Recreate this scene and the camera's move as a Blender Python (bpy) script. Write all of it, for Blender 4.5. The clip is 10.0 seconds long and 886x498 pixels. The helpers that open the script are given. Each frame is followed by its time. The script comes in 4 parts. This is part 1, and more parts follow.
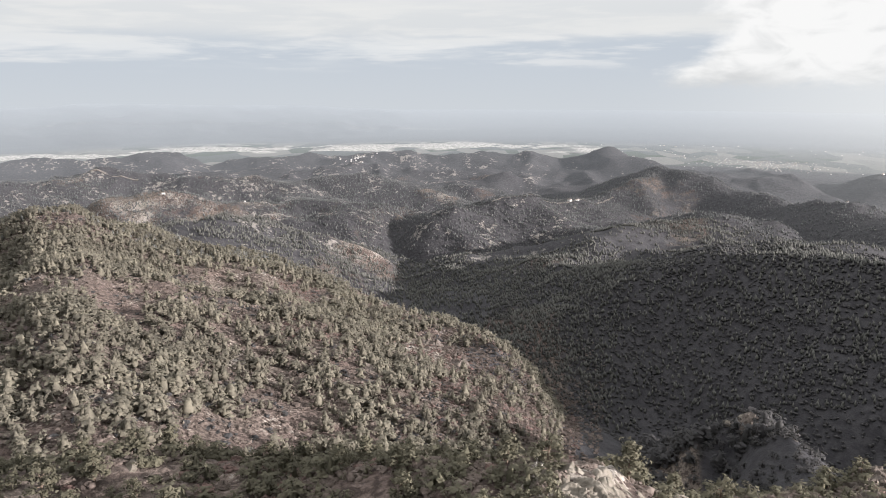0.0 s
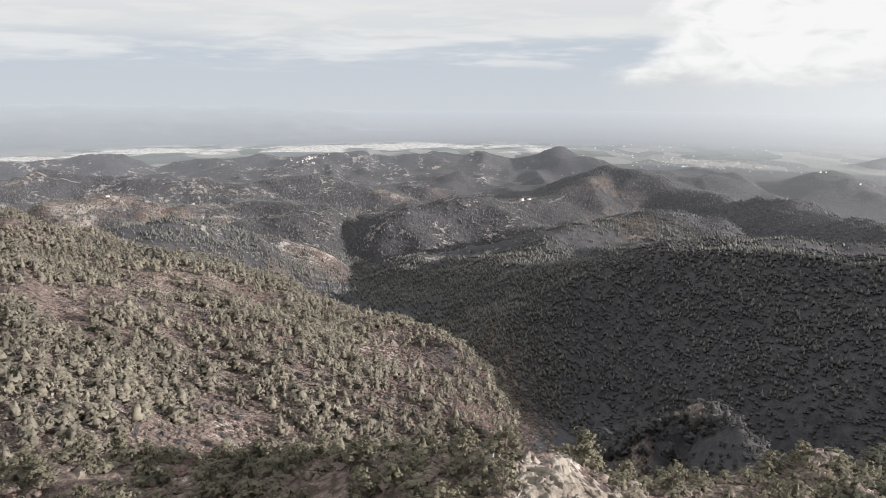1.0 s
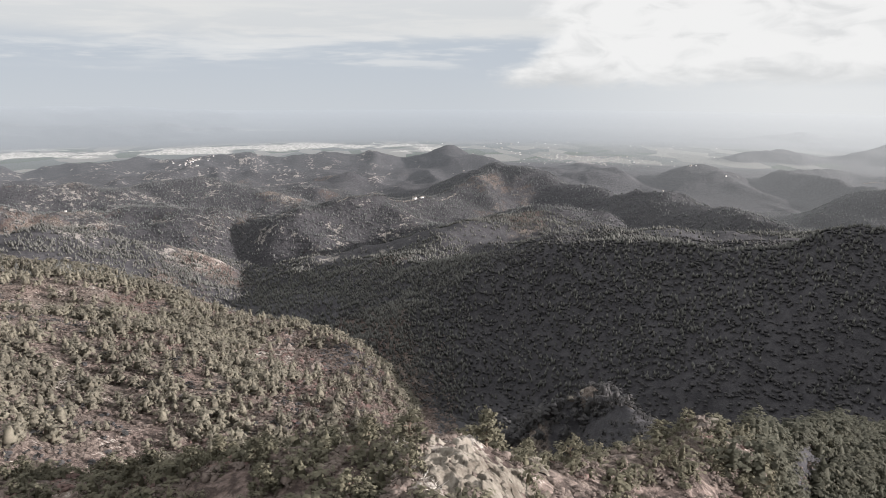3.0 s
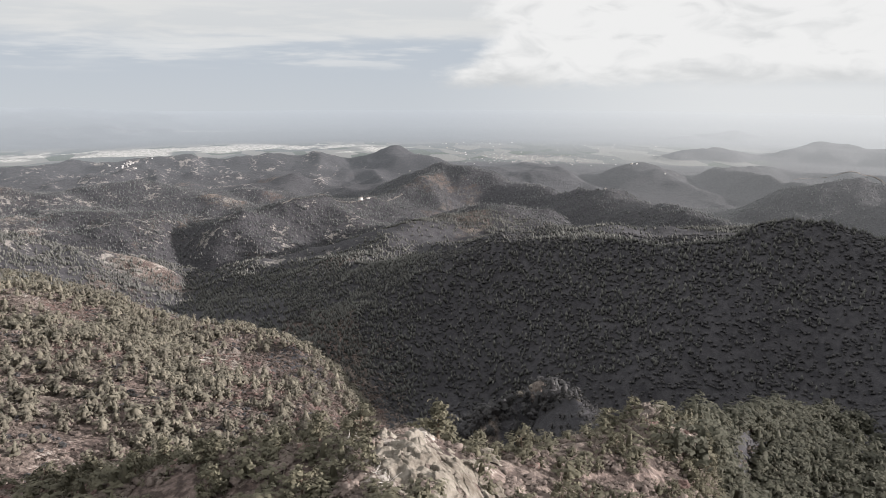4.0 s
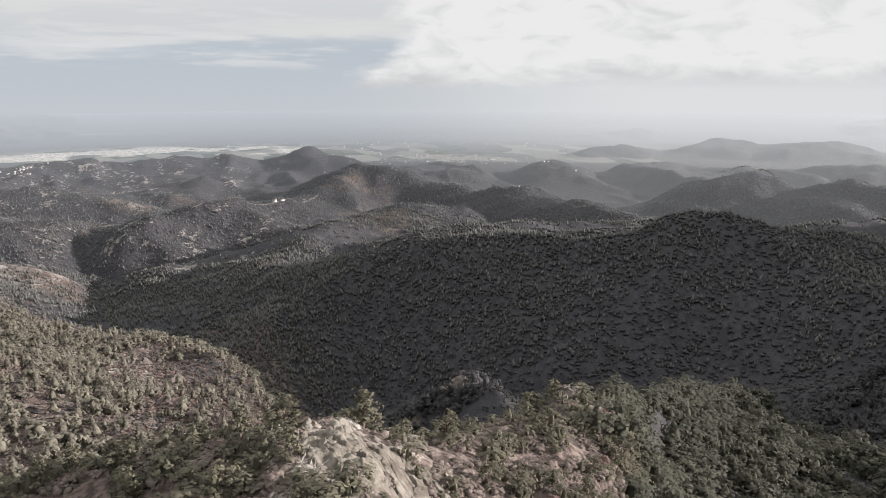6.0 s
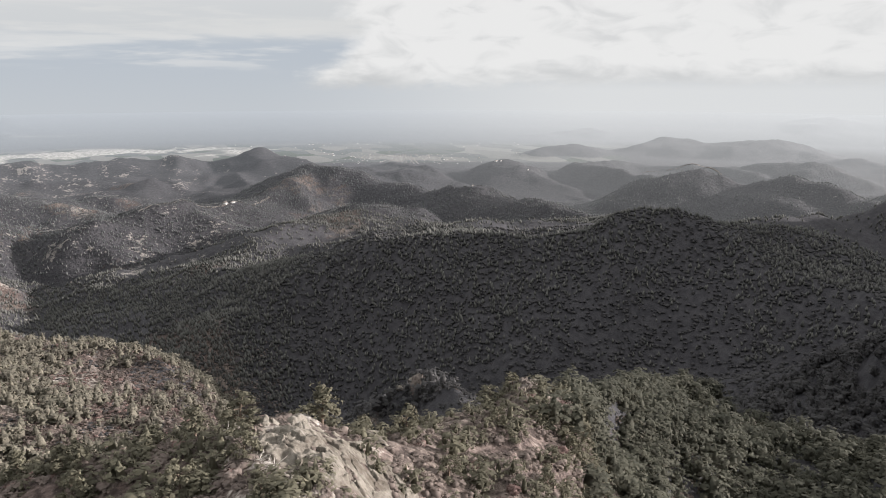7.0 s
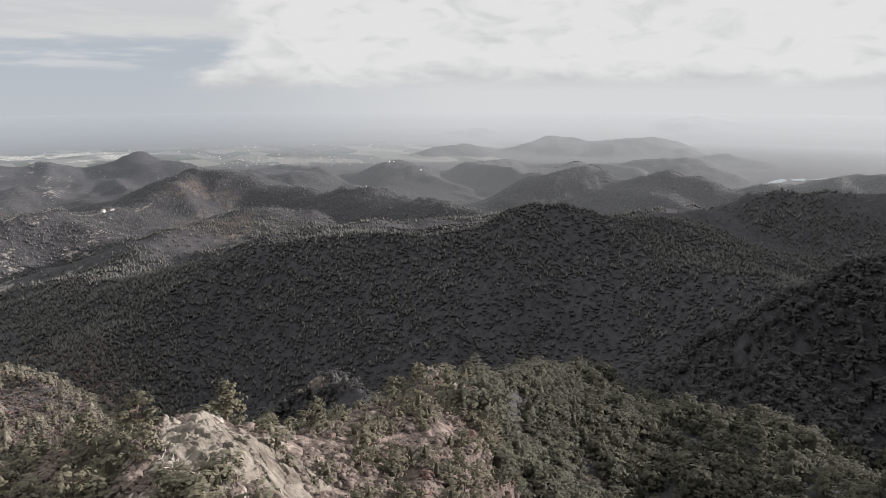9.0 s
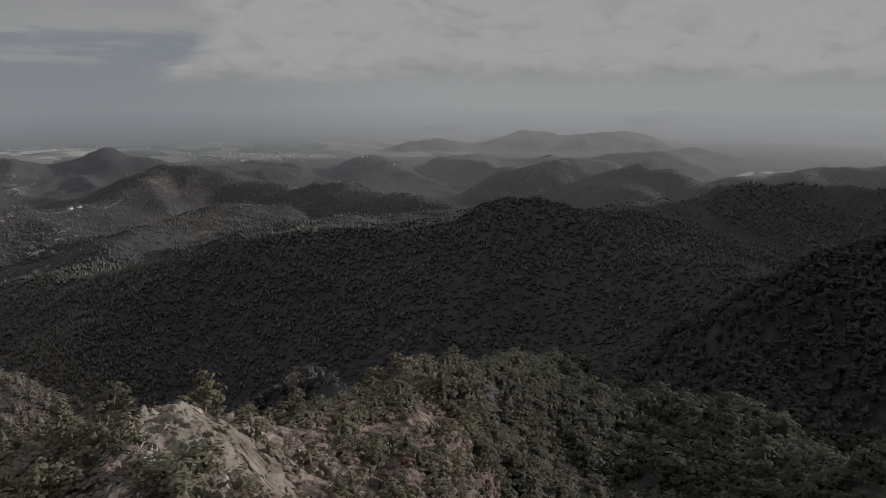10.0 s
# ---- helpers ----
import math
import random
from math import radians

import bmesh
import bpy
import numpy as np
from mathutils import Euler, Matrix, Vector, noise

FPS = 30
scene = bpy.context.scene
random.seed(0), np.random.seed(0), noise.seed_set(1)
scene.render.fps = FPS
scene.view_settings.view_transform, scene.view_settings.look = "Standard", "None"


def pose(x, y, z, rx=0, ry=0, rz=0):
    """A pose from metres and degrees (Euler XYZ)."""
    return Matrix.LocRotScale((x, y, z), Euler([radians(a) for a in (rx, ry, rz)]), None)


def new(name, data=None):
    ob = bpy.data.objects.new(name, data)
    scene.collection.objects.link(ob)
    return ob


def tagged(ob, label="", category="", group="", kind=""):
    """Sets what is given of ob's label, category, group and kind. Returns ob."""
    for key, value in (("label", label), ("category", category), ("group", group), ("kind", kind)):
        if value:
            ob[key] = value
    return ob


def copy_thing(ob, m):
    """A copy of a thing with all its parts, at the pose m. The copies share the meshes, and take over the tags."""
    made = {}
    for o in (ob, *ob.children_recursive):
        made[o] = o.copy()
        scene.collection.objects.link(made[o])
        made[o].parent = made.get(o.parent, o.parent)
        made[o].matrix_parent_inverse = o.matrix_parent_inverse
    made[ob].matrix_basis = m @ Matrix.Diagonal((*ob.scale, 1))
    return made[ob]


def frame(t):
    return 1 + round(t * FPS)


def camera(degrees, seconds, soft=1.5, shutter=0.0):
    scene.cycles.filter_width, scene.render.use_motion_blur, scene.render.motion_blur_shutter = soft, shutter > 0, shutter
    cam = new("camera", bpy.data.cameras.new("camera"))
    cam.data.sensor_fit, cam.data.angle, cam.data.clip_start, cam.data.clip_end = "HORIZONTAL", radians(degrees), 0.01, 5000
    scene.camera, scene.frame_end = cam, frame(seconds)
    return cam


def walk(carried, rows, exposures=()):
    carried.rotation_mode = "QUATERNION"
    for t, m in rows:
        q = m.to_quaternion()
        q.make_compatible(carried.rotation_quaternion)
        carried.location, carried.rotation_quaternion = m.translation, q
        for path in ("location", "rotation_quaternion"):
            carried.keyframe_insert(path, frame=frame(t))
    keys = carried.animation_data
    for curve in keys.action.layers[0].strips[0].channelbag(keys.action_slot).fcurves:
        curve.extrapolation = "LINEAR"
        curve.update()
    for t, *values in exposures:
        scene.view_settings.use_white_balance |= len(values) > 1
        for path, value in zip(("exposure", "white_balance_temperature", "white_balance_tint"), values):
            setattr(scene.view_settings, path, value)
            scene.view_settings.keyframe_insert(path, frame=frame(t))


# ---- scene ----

EYE = 420.0
cam = camera(64.78, 10.0, 0.8)
PATH = [
    (0.0, 0.0, 0.0, 0.01, 0.0, -13.61, -0.11),
    (0.5, -0.06, -0.17, -0.16, -1.95, -13.6, -0.07),
    (1.0, -0.12, -0.33, -0.44, -3.9, -13.57, 0.02),
    (1.5, -0.18, -0.39, -0.72, -5.83, -13.58, 0.04),
    (2.0, -0.22, -0.41, -1.02, -7.64, -13.59, 0.04),
    (2.5, -0.28, -0.37, -1.37, -10.17, -13.6, 0.05),
    (4.0, -0.48, -0.48, -2.37, -17.22, -13.56, 0.07),
    (4.5, -0.52, -0.51, -2.71, -18.94, -13.56, 0.06),
    (5.0, -0.57, -0.51, -3.03, -20.62, -13.54, 0.05),
    (5.5, -0.64, -0.51, -3.37, -22.33, -13.54, 0.0),
    (7.0, -0.95, -0.39, -4.43, -27.97, -13.51, 0.0),
    (7.5, -1.1, -0.22, -4.85, -29.92, -13.48, -0.03),
    (8.0, -1.27, -0.09, -5.24, -32.22, -13.45, -0.02),
    (8.5, -1.49, 0.0, -5.6, -35.94, -13.45, -0.03),
    (9.0, -1.66, 0.07, -5.94, -36.77, -13.42, -0.01),
    (9.5, -1.84, 0.23, -6.31, -37.84, -13.44, -0.09),
    (10.0, -2.04, 0.41, -6.7, -38.94, -13.83, -0.05),
]
FADE = [(0.0, 1.38), (2.5, 1.30), (4.5, 1.24), (7.0, 1.18), (8.8, 1.12), (9.5, 0.62), (10.0, -0.10)]
walk(cam, [(t, pose(x, y, EYE + z, 90 + p, 0, w) @ pose(0, 0, 0, 0, 0, r)) for t, x, y, z, w, p, r in PATH], FADE)

# ---- light ----
SUN_AZ, SUN_EL = 114.0, 14.0      # degrees right of +y, degrees up
sun = new("sun", bpy.data.lights.new("sun", "SUN"))
sun.data.energy, sun.data.angle, sun.data.color = 5.0, radians(0.6), (1.0, 0.942, 0.925)
sun_way = Vector((math.sin(radians(SUN_AZ)) * math.cos(radians(SUN_EL)), math.cos(radians(SUN_AZ)) * math.cos(radians(SUN_EL)), math.sin(radians(SUN_EL))))
sun.matrix_world = Matrix.Translation((0, 0, 900)) @ sun_way.to_track_quat("Z", "Y").to_matrix().to_4x4()


class Nodes:
    """A small helper that adds nodes to a tree and links their inputs."""

    def __init__(self, tree):
        self.tree = tree
        tree.nodes.clear()

    def add(self, kind, props=None, **ins):
        n = self.tree.nodes.new(kind)
        for k, v in (props or {}).items():
            setattr(n, k, v)
        for k, v in ins.items():
            key = int(k[1:]) if k[0] == "i" and k[1:].isdigit() else k.replace("_", " ")
            sock = n.inputs[key]
            if hasattr(v, "is_output"):
                self.tree.links.new(v, sock)
            else:
                sock.default_value = v
        return n

    def math(self, op, a, b=0.0, clamp=False):
        return self.add("ShaderNodeMath", {"operation": op, "use_clamp": clamp}, i0=a, i1=b).outputs[0]

    def step(self, v, a, b, lo=0.0, hi=1.0):
        return self.add("ShaderNodeMapRange", {"interpolation_type": "SMOOTHSTEP"}, i0=v, i1=a, i2=b, i3=lo, i4=hi).outputs[0]

    def mix(self, f, a, b, blend="MIX"):
        n = self.add("ShaderNodeMix", {"data_type": "RGBA", "blend_type": blend})
        for sock, v in ((n.inputs[0], f), (n.inputs[6], a), (n.inputs[7], b)):
            if hasattr(v, "is_output"):
                self.tree.links.new(v, sock)
            else:
                sock.default_value = (*v, 1) if isinstance(v, tuple) and len(v) == 3 else v
        return n.outputs[2]

    def noise(self, vec, scale, detail=4.0, rough=0.55, distort=0.0):
        n = self.add("ShaderNodeTexNoise", {}, Scale=scale, Detail=detail, Roughness=rough, Distortion=distort)
        self.tree.links.new(vec, n.inputs["Vector"])
        return n.outputs[0]


def build_world():
    world = bpy.data.worlds.new("sky")
    world.use_nodes = True
    scene.world = world
    N = Nodes(world.node_tree)
    co = N.add("ShaderNodeTexCoord").outputs["Generated"]
    s = N.add("ShaderNodeSeparateXYZ", {}, i0=co).outputs
    az = N.math("MULTIPLY", N.math("ARCTAN2", s[0], s[1]), 57.2958)
    el = N.math("MULTIPLY", N.math("ARCSINE", s[2]), 57.2958)
    flat = N.add("ShaderNodeCombineXYZ", {}, i0=N.math("MULTIPLY", az, 0.035), i1=N.math("MULTIPLY", el, 0.27), i2=1.3).outputs[0]
    puff = N.add("ShaderNodeCombineXYZ", {}, i0=N.math("MULTIPLY", az, 0.10), i1=N.math("MULTIPLY", el, 0.24), i2=4.1).outputs[0]
    sky = N.add("ShaderNodeTexSky", {"sky_type": "NISHITA", "sun_disc": False, "sun_elevation": radians(SUN_EL), "sun_rotation": radians(SUN_AZ), "altitude": 900.0, "dust_density": 2.0}).outputs[0]
    clear = N.mix(1.0, sky, (0.10, 0.10, 0.10), "MULTIPLY")
    # thin veil of high cloud over the clear sky, and pale air near the horizon
    veil = N.mix(0.9, clear, (1.0, 1.0, 1.01))
    low = N.mix(N.step(el, -3.0, 3.2), (0.57, 0.605, 0.645), (0.52, 0.57, 0.635))
    col = N.mix(N.step(el, 2.0, 16.0), low, veil)
    n1 = N.noise(flat, 2.2, 5.0, 0.55, 0.4)
    streak = N.math("MULTIPLY", N.step(n1, 0.44, 0.62), N.step(el, 0.6, 2.4))
    col = N.mix(N.math("MULTIPLY", streak, 0.85), col, (0.74, 0.755, 0.77))
    col = N.mix(N.math("MULTIPLY", N.step(N.noise(flat, 5.0, 3.0), 0.5, 0.7), N.step(el, 0.4, 1.5)), col, N.mix(0.5, col, (0.80, 0.80, 0.80)))
    band = N.math("MULTIPLY", N.step(N.math("ADD", el, N.math("MULTIPLY", n1, 1.6)), 3.2, 4.8), N.step(N.math("ADD", el, N.math("MULTIPLY", n1, 1.6)), 8.6, 7.0))
    col = N.mix(N.math("MULTIPLY", band, 0.6), col, (0.745, 0.745, 0.735))
    # the bank of cumulus towards the sun
    n2 = N.noise(puff, 2.0, 6.0, 0.55, 0.3)
    n3 = N.noise(puff, 5.5, 5.0, 0.6, 0.2)
    off = N.math("MULTIPLY", N.math("SUBTRACT", n2, 0.5), 9.0)
    edge = N.math("ADD", N.math("SUBTRACT", az, N.math("MULTIPLY", N.step(el, 0.6, 2.6), 3.2)), off)
    bank = N.math("MULTIPLY", N.step(edge, 16.4, 19.4), N.step(N.math("ADD", el, N.math("MULTIPLY", N.math("SUBTRACT", n3, 0.5), 1.6)), -0.9, 0.1))
    bright = N.step(N.math("ADD", el, N.math("MULTIPLY", N.math("SUBTRACT", n2, 0.5), 5.0)), -0.8, 1.2)
    cloud = N.mix(bright, (0.60, 0.61, 0.62), (0.87, 0.87, 0.87))
    cloud = N.mix(N.math("MULTIPLY", N.step(N.noise(puff, 2.6, 4.0, 0.5, 0.6), 0.48, 0.74), 0.7), cloud, (0.66, 0.67, 0.68))
    col = N.mix(bank, col, cloud)
    # brighter, whiter air under the bank
    under = N.math("MULTIPLY", N.step(az, 12.0, 42.0), N.step(el, 1.0, -0.8))
    col = N.mix(N.math("MULTIPLY", under, 0.9), col, (0.78, 0.79, 0.80))
    # a cloudy sky is brighter overhead than at the horizon
    gain = N.step(el, 7.0, 45.0, 1.0, 1.6)
    bg = N.add("ShaderNodeBackground", {}, Color=col, Strength=N.math("MULTIPLY", gain, 0.415))
    N.add("ShaderNodeOutputWorld", {}, Surface=bg.outputs[0])


build_world()

# ---- materials ----


def material(name, rough=0.9):
    m = bpy.data.materials.new(name)
    m.use_nodes = True
    N = Nodes(m.node_tree)
    bsdf = N.add("ShaderNodeBsdfPrincipled", {}, Roughness=rough)
    bsdf.inputs["Specular IOR Level"].default_value = 0.15
    N.add("ShaderNodeOutputMaterial", {}, Surface=bsdf.outputs[0])
    return m, N, bsdf


def put(N, bsdf, **ins):
    for k, v in ins.items():
        N.tree.links.new(v, bsdf.inputs[k.replace("_", " ")])


def attr(N, name):
    return N.add("ShaderNodeAttribute", {"attribute_name": name}).outputs["Fac"]


def painted_haze(N, b, pos, col):
    """Haze painted into the far land: with distance its colour goes black and it glows like the low sky, whiter towards
    the sun.
    """
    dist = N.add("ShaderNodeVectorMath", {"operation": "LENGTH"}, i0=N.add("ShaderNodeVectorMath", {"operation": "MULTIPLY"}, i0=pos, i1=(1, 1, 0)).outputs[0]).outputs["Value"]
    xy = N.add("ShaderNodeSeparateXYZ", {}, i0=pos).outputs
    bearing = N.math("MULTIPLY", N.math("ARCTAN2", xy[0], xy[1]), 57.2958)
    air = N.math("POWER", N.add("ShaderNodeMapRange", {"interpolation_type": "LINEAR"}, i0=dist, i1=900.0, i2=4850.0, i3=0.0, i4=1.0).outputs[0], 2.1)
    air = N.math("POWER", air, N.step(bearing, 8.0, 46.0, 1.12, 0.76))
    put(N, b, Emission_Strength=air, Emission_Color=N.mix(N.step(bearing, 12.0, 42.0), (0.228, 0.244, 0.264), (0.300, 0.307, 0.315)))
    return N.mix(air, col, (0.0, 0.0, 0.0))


def ground_material(name, glow):
    m, N, b = material(name, 0.95)
    pos = N.add("ShaderNodeNewGeometry").outputs["Position"]
    big, mid, fine = N.noise(pos, 0.012, 5, 0.6), N.noise(pos, 0.07, 6, 0.62), N.noise(pos, 0.7, 5, 0.65)
    soil = N.mix(N.step(mid, 0.36, 0.64), (0.112, 0.084, 0.077), (0.225, 0.176, 0.158))
    soil = N.mix(N.step(big, 0.42, 0.62), soil, N.mix(0.55, soil, (0.27, 0.245, 0.21)))
    litter = N.mix(N.step(fine, 0.42, 0.58), (0.052, 0.040, 0.036), soil)
    col = N.mix(0.85, soil, litter)
    rock = N.mix(N.step(fine, 0.35, 0.7), (0.20, 0.178, 0.160), (0.40, 0.365, 0.33))
    bare = N.step(N.math("ADD", attr(N, "bare"), N.math("ADD", N.math("MULTIPLY", N.math("SUBTRACT", mid, 0.5), 1.5), N.math("MULTIPLY", N.math("SUBTRACT", fine, 0.5), 2.0))), 0.52, 0.66)
    col = N.mix(bare, col, rock)
    stones = N.noise(pos, 2.6, 4, 0.7)
    col = N.mix(N.step(stones, 0.42, 0.70), N.mix(1.0, col, (0.62, 0.60, 0.58), "MULTIPLY"), col)
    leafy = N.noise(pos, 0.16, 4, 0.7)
    # woodland floor kept dark and bluish: the valley's shade put into its colour
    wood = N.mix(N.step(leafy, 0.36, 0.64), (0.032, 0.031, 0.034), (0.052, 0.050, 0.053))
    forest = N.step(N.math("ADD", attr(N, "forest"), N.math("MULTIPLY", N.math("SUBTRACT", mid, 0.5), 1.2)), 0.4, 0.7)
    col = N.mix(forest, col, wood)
    clearing = N.step(N.math("ADD", attr(N, "bare"), N.math("ADD", N.math("MULTIPLY", N.math("SUBTRACT", mid, 0.5), 2.0), N.math("MULTIPLY", N.math("SUBTRACT", leafy, 0.5), 0.9))), 0.62, 0.80)
    col = N.mix(N.math("MULTIPLY", clearing, 0.55), col, rock)
    # fields and bare chalk land on the plain
    cell = N.add("ShaderNodeTexVoronoi", {"feature": "F1"}, Scale=0.009, Randomness=0.9)
    N.tree.links.new(N.add("ShaderNodeMapping", {}, Vector=pos, Scale=(1.0, 0.6, 1.0), Rotation=(0, 0, 0.5)).outputs[0], cell.inputs["Vector"])
    tone = N.add("ShaderNodeSeparateColor", {}, i0=cell.outputs["Color"]).outputs
    field = N.mix(N.step(tone[0], 0.3, 0.7), (0.068, 0.073, 0.070), (0.145, 0.142, 0.130))
    field = N.mix(N.step(tone[1], 0.72, 0.85), field, (0.045, 0.055, 0.04))
    field = N.mix(N.step(attr(N, "chalk"), 0.35, 0.75), field, N.mix(N.step(mid, 0.4, 0.6), (0.20, 0.19, 0.172), (0.46, 0.44, 0.405)))
    # haze painted in: fields fade to an even grey with distance
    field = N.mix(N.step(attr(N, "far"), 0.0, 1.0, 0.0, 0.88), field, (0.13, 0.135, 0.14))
    col = N.mix(N.step(attr(N, "plain"), 0.3, 0.7), col, field)
    # all far land fades to grey-blue, haze put into the base colour
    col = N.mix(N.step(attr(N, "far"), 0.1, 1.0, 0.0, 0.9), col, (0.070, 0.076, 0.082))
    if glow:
        col = painted_haze(N, b, pos, col)
    put(N, b, Base_Color=col)
    bump = N.add("ShaderNodeBump", {}, Strength=0.7, Distance=7.0, Height=leafy) if glow else N.add("ShaderNodeBump", {}, Strength=0.6, Distance=1.2, Height=N.math("ADD", N.math("MULTIPLY", mid, 2.0), fine))
    put(N, b, Normal=bump.outputs[0])
    return m


def leaf_material(name, dark, light, island=True, glow=False):
    m, N, b = material(name, 0.85)
    pos = N.add("ShaderNodeNewGeometry").outputs
    r = pos["Random Per Island"] if island else N.add("ShaderNodeObjectInfo").outputs["Random"]
    n = N.noise(pos["Position"], 2.6, 4, 0.7)
    tree = N.noise(pos["Position"], 0.22, 2, 0.6)
    broad = N.noise(pos["Position"], 0.02, 3, 0.6)
    f = N.math("ADD", N.math("MULTIPLY", r, 0.25), N.math("MULTIPLY", N.math("ADD", N.math("ADD", N.step(n, 0.3, 0.7), N.step(tree, 0.35, 0.65)), N.step(broad, 0.35, 0.65)), 0.25))
    col = N.mix(f, dark, light)
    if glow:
        put(N, b, Base_Color=painted_haze(N, b, pos["Position"], col))
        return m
    put(N, b, Base_Color=col)
    thin = N.add("ShaderNodeBsdfTranslucent", {}, Color=N.mix(0.35, col, (0.22, 0.205, 0.155)))
    both = N.add("ShaderNodeMixShader", {}, i0=0.2)
    out = N.tree.nodes["Material Output"]
    N.tree.links.new(b.outputs[0], both.inputs[1])
    N.tree.links.new(thin.outputs[0], both.inputs[2])
    N.tree.links.new(both.outputs[0], out.inputs[0])
    return m


def plain_material(name, a, c, scale=2.0, rough=0.9, bump=0.5, dist=0.1):
    m, N, b = material(name, rough)
    pos = N.add("ShaderNodeNewGeometry").outputs["Position"]
    n, n2 = N.noise(pos, scale, 6, 0.65), N.noise(pos, scale * 0.17, 4, 0.6)
    put(N, b, Base_Color=N.mix(N.step(N.math("ADD", N.math("MULTIPLY", n, 0.6), N.math("MULTIPLY", n2, 0.4)), 0.36, 0.64), a, c))
    put(N, b, Normal=N.add("ShaderNodeBump", {}, Strength=bump, Distance=dist, Height=n).outputs[0])
    return m


GROUND = ground_material("hill_soil", False)
# the far ground, with haze painted in as a glow
DISTANCE = ground_material("hazed_distant_land", True)
PINE = leaf_material("pine_needles", (0.042, 0.040, 0.030), (0.160, 0.147, 0.104))
# valley shade put into the colour: dull and bluish beside the other pines
SHADE_PINE = leaf_material("shade_toned_pine", (0.044, 0.042, 0.045), (0.072, 0.070, 0.069))
SPUR_PINE = leaf_material("green_pine_wood", (0.034, 0.035, 0.028), (0.100, 0.097, 0.072))
SHRUB = leaf_material("dry_shrub", (0.075, 0.059, 0.053), (0.205, 0.166, 0.145))
SHRUB_DARK = leaf_material("dark_scrub", (0.048, 0.039, 0.036), (0.120, 0.094, 0.082))
RUST = leaf_material("rust_shrub", (0.100, 0.066, 0.060), (0.20, 0.135, 0.120))
# pines in a lighter olive: the hill's sunlight put into the colour
SUNLIT_PINE = leaf_material("sunlit_olive_pine", (0.043, 0.039, 0.033), (0.220, 0.200, 0.156))
# greyed to stand for haze, which is put into this base colour
VALLEY_WOOD = leaf_material("haze_greyed_wood", (0.048, 0.049, 0.047), (0.165, 0.162, 0.148))
# greyed base colour plus glow: haze painted into the farthest trees
FAR_WOOD = leaf_material("hazed_distant_wood", (0.045, 0.048, 0.050), (0.135, 0.135, 0.130), True, True)
BARK = plain_material("bark", (0.07, 0.05, 0.04), (0.17, 0.13, 0.10), 6.0)
DEADWOOD = plain_material("deadwood", (0.30, 0.27, 0.24), (0.52, 0.49, 0.45), 5.0)
ROCK = plain_material("pale_rock", (0.080, 0.067, 0.054), (0.200, 0.180, 0.153), 0.9, 0.9, 0.9, 0.25)
ROCK_RED = plain_material("weathered_rock", (0.060, 0.048, 0.042), (0.150, 0.128, 0.112), 1.5, 0.9, 0.9, 0.25)
TRACK = plain_material("dirt_track", (0.12, 0.105, 0.095), (0.20, 0.18, 0.165), 0.4)
WALLS = plain_material("whitewash", (0.38, 0.37, 0.36), (0.55, 0.54, 0.53), 0.3)
ROOF = plain_material("roof_tile", (0.20, 0.17, 0.155), (0.30, 0.265, 0.24), 0.8)
WATER, wn, wb = material("reservoir_water", 0.12)
wb.inputs["Base Color"].default_value = (0.10, 0.13, 0.15, 1)
wb.inputs["Specular IOR Level"].default_value = 0.6
put(wn, wb, Normal=wn.add("ShaderNodeBump", {}, Strength=0.25, Distance=0.4, Height=wn.noise(wn.add("ShaderNodeNewGeometry").outputs["Position"], 0.15, 4)).outputs[0])

# ---- the lie of the land ----


def hashed(ix, iy, seed):
    h = (ix.astype(np.int64) * 374761393 + iy.astype(np.int64) * 668265263 + seed * 69069) & 0x7FFFFFFF
    h = ((h ^ (h >> 13)) * 1274126177) & 0x7FFFFFFF
    h = h ^ (h >> 16)
    return (h & 0xFFFF) / 65535.0


def value_noise(x, y, size, seed=0):
    x, y = x / size, y / size
    ix, iy = np.floor(x), np.floor(y)
    u, v = x - ix, y - iy
    u, v = u * u * u * (u * (u * 6 - 15) + 10), v * v * v * (v * (v * 6 - 15) + 10)
    a, b_, c, d = hashed(ix, iy, seed), hashed(ix + 1, iy, seed), hashed(ix, iy + 1, seed), hashed(ix + 1, iy + 1, seed)
    return (a + (b_ - a) * u) * (1 - v) + (c + (d - c) * u) * v - 0.5


def fbm(x, y, size, octaves=4, seed=0, gain=0.5):
    out, amp = np.zeros_like(x, dtype=float), 1.0
    for i in range(octaves):
        ca, sa = math.cos(0.7 * i), math.sin(0.7 * i)
        out += amp * value_noise(ca * x - sa * y, sa * x + ca * y, size / 2.03**i, seed + 17 * i)
        amp *= gain
    return out


def ridged(x, y, size, octaves=3, seed=0):
    out, amp = np.zeros_like(x, dtype=float), 1.0
    for i in range(octaves):
        out += amp * (0.5 - 2 * np.abs(value_noise(x + 31 * i, y - 17 * i, size / 2.1**i, seed + 29 * i)))
        amp *= 0.5
    return out


def spot(az, el, d):
    """A place d metres off in plan, az degrees right of north, el degrees above the level of the first eye."""
    a = radians(az)
    return d * math.sin(a), d * math.cos(a), EYE + d * math.tan(radians(el))


RIDGES = []


def ridge(near, far, *crest, smooth=12.0, end=0.8):
    """A crest line with the falls of its flanks (rise over run) towards and away from the origin."""
    RIDGES.append((near, far, smooth, end, [spot(*p) for p in crest]))


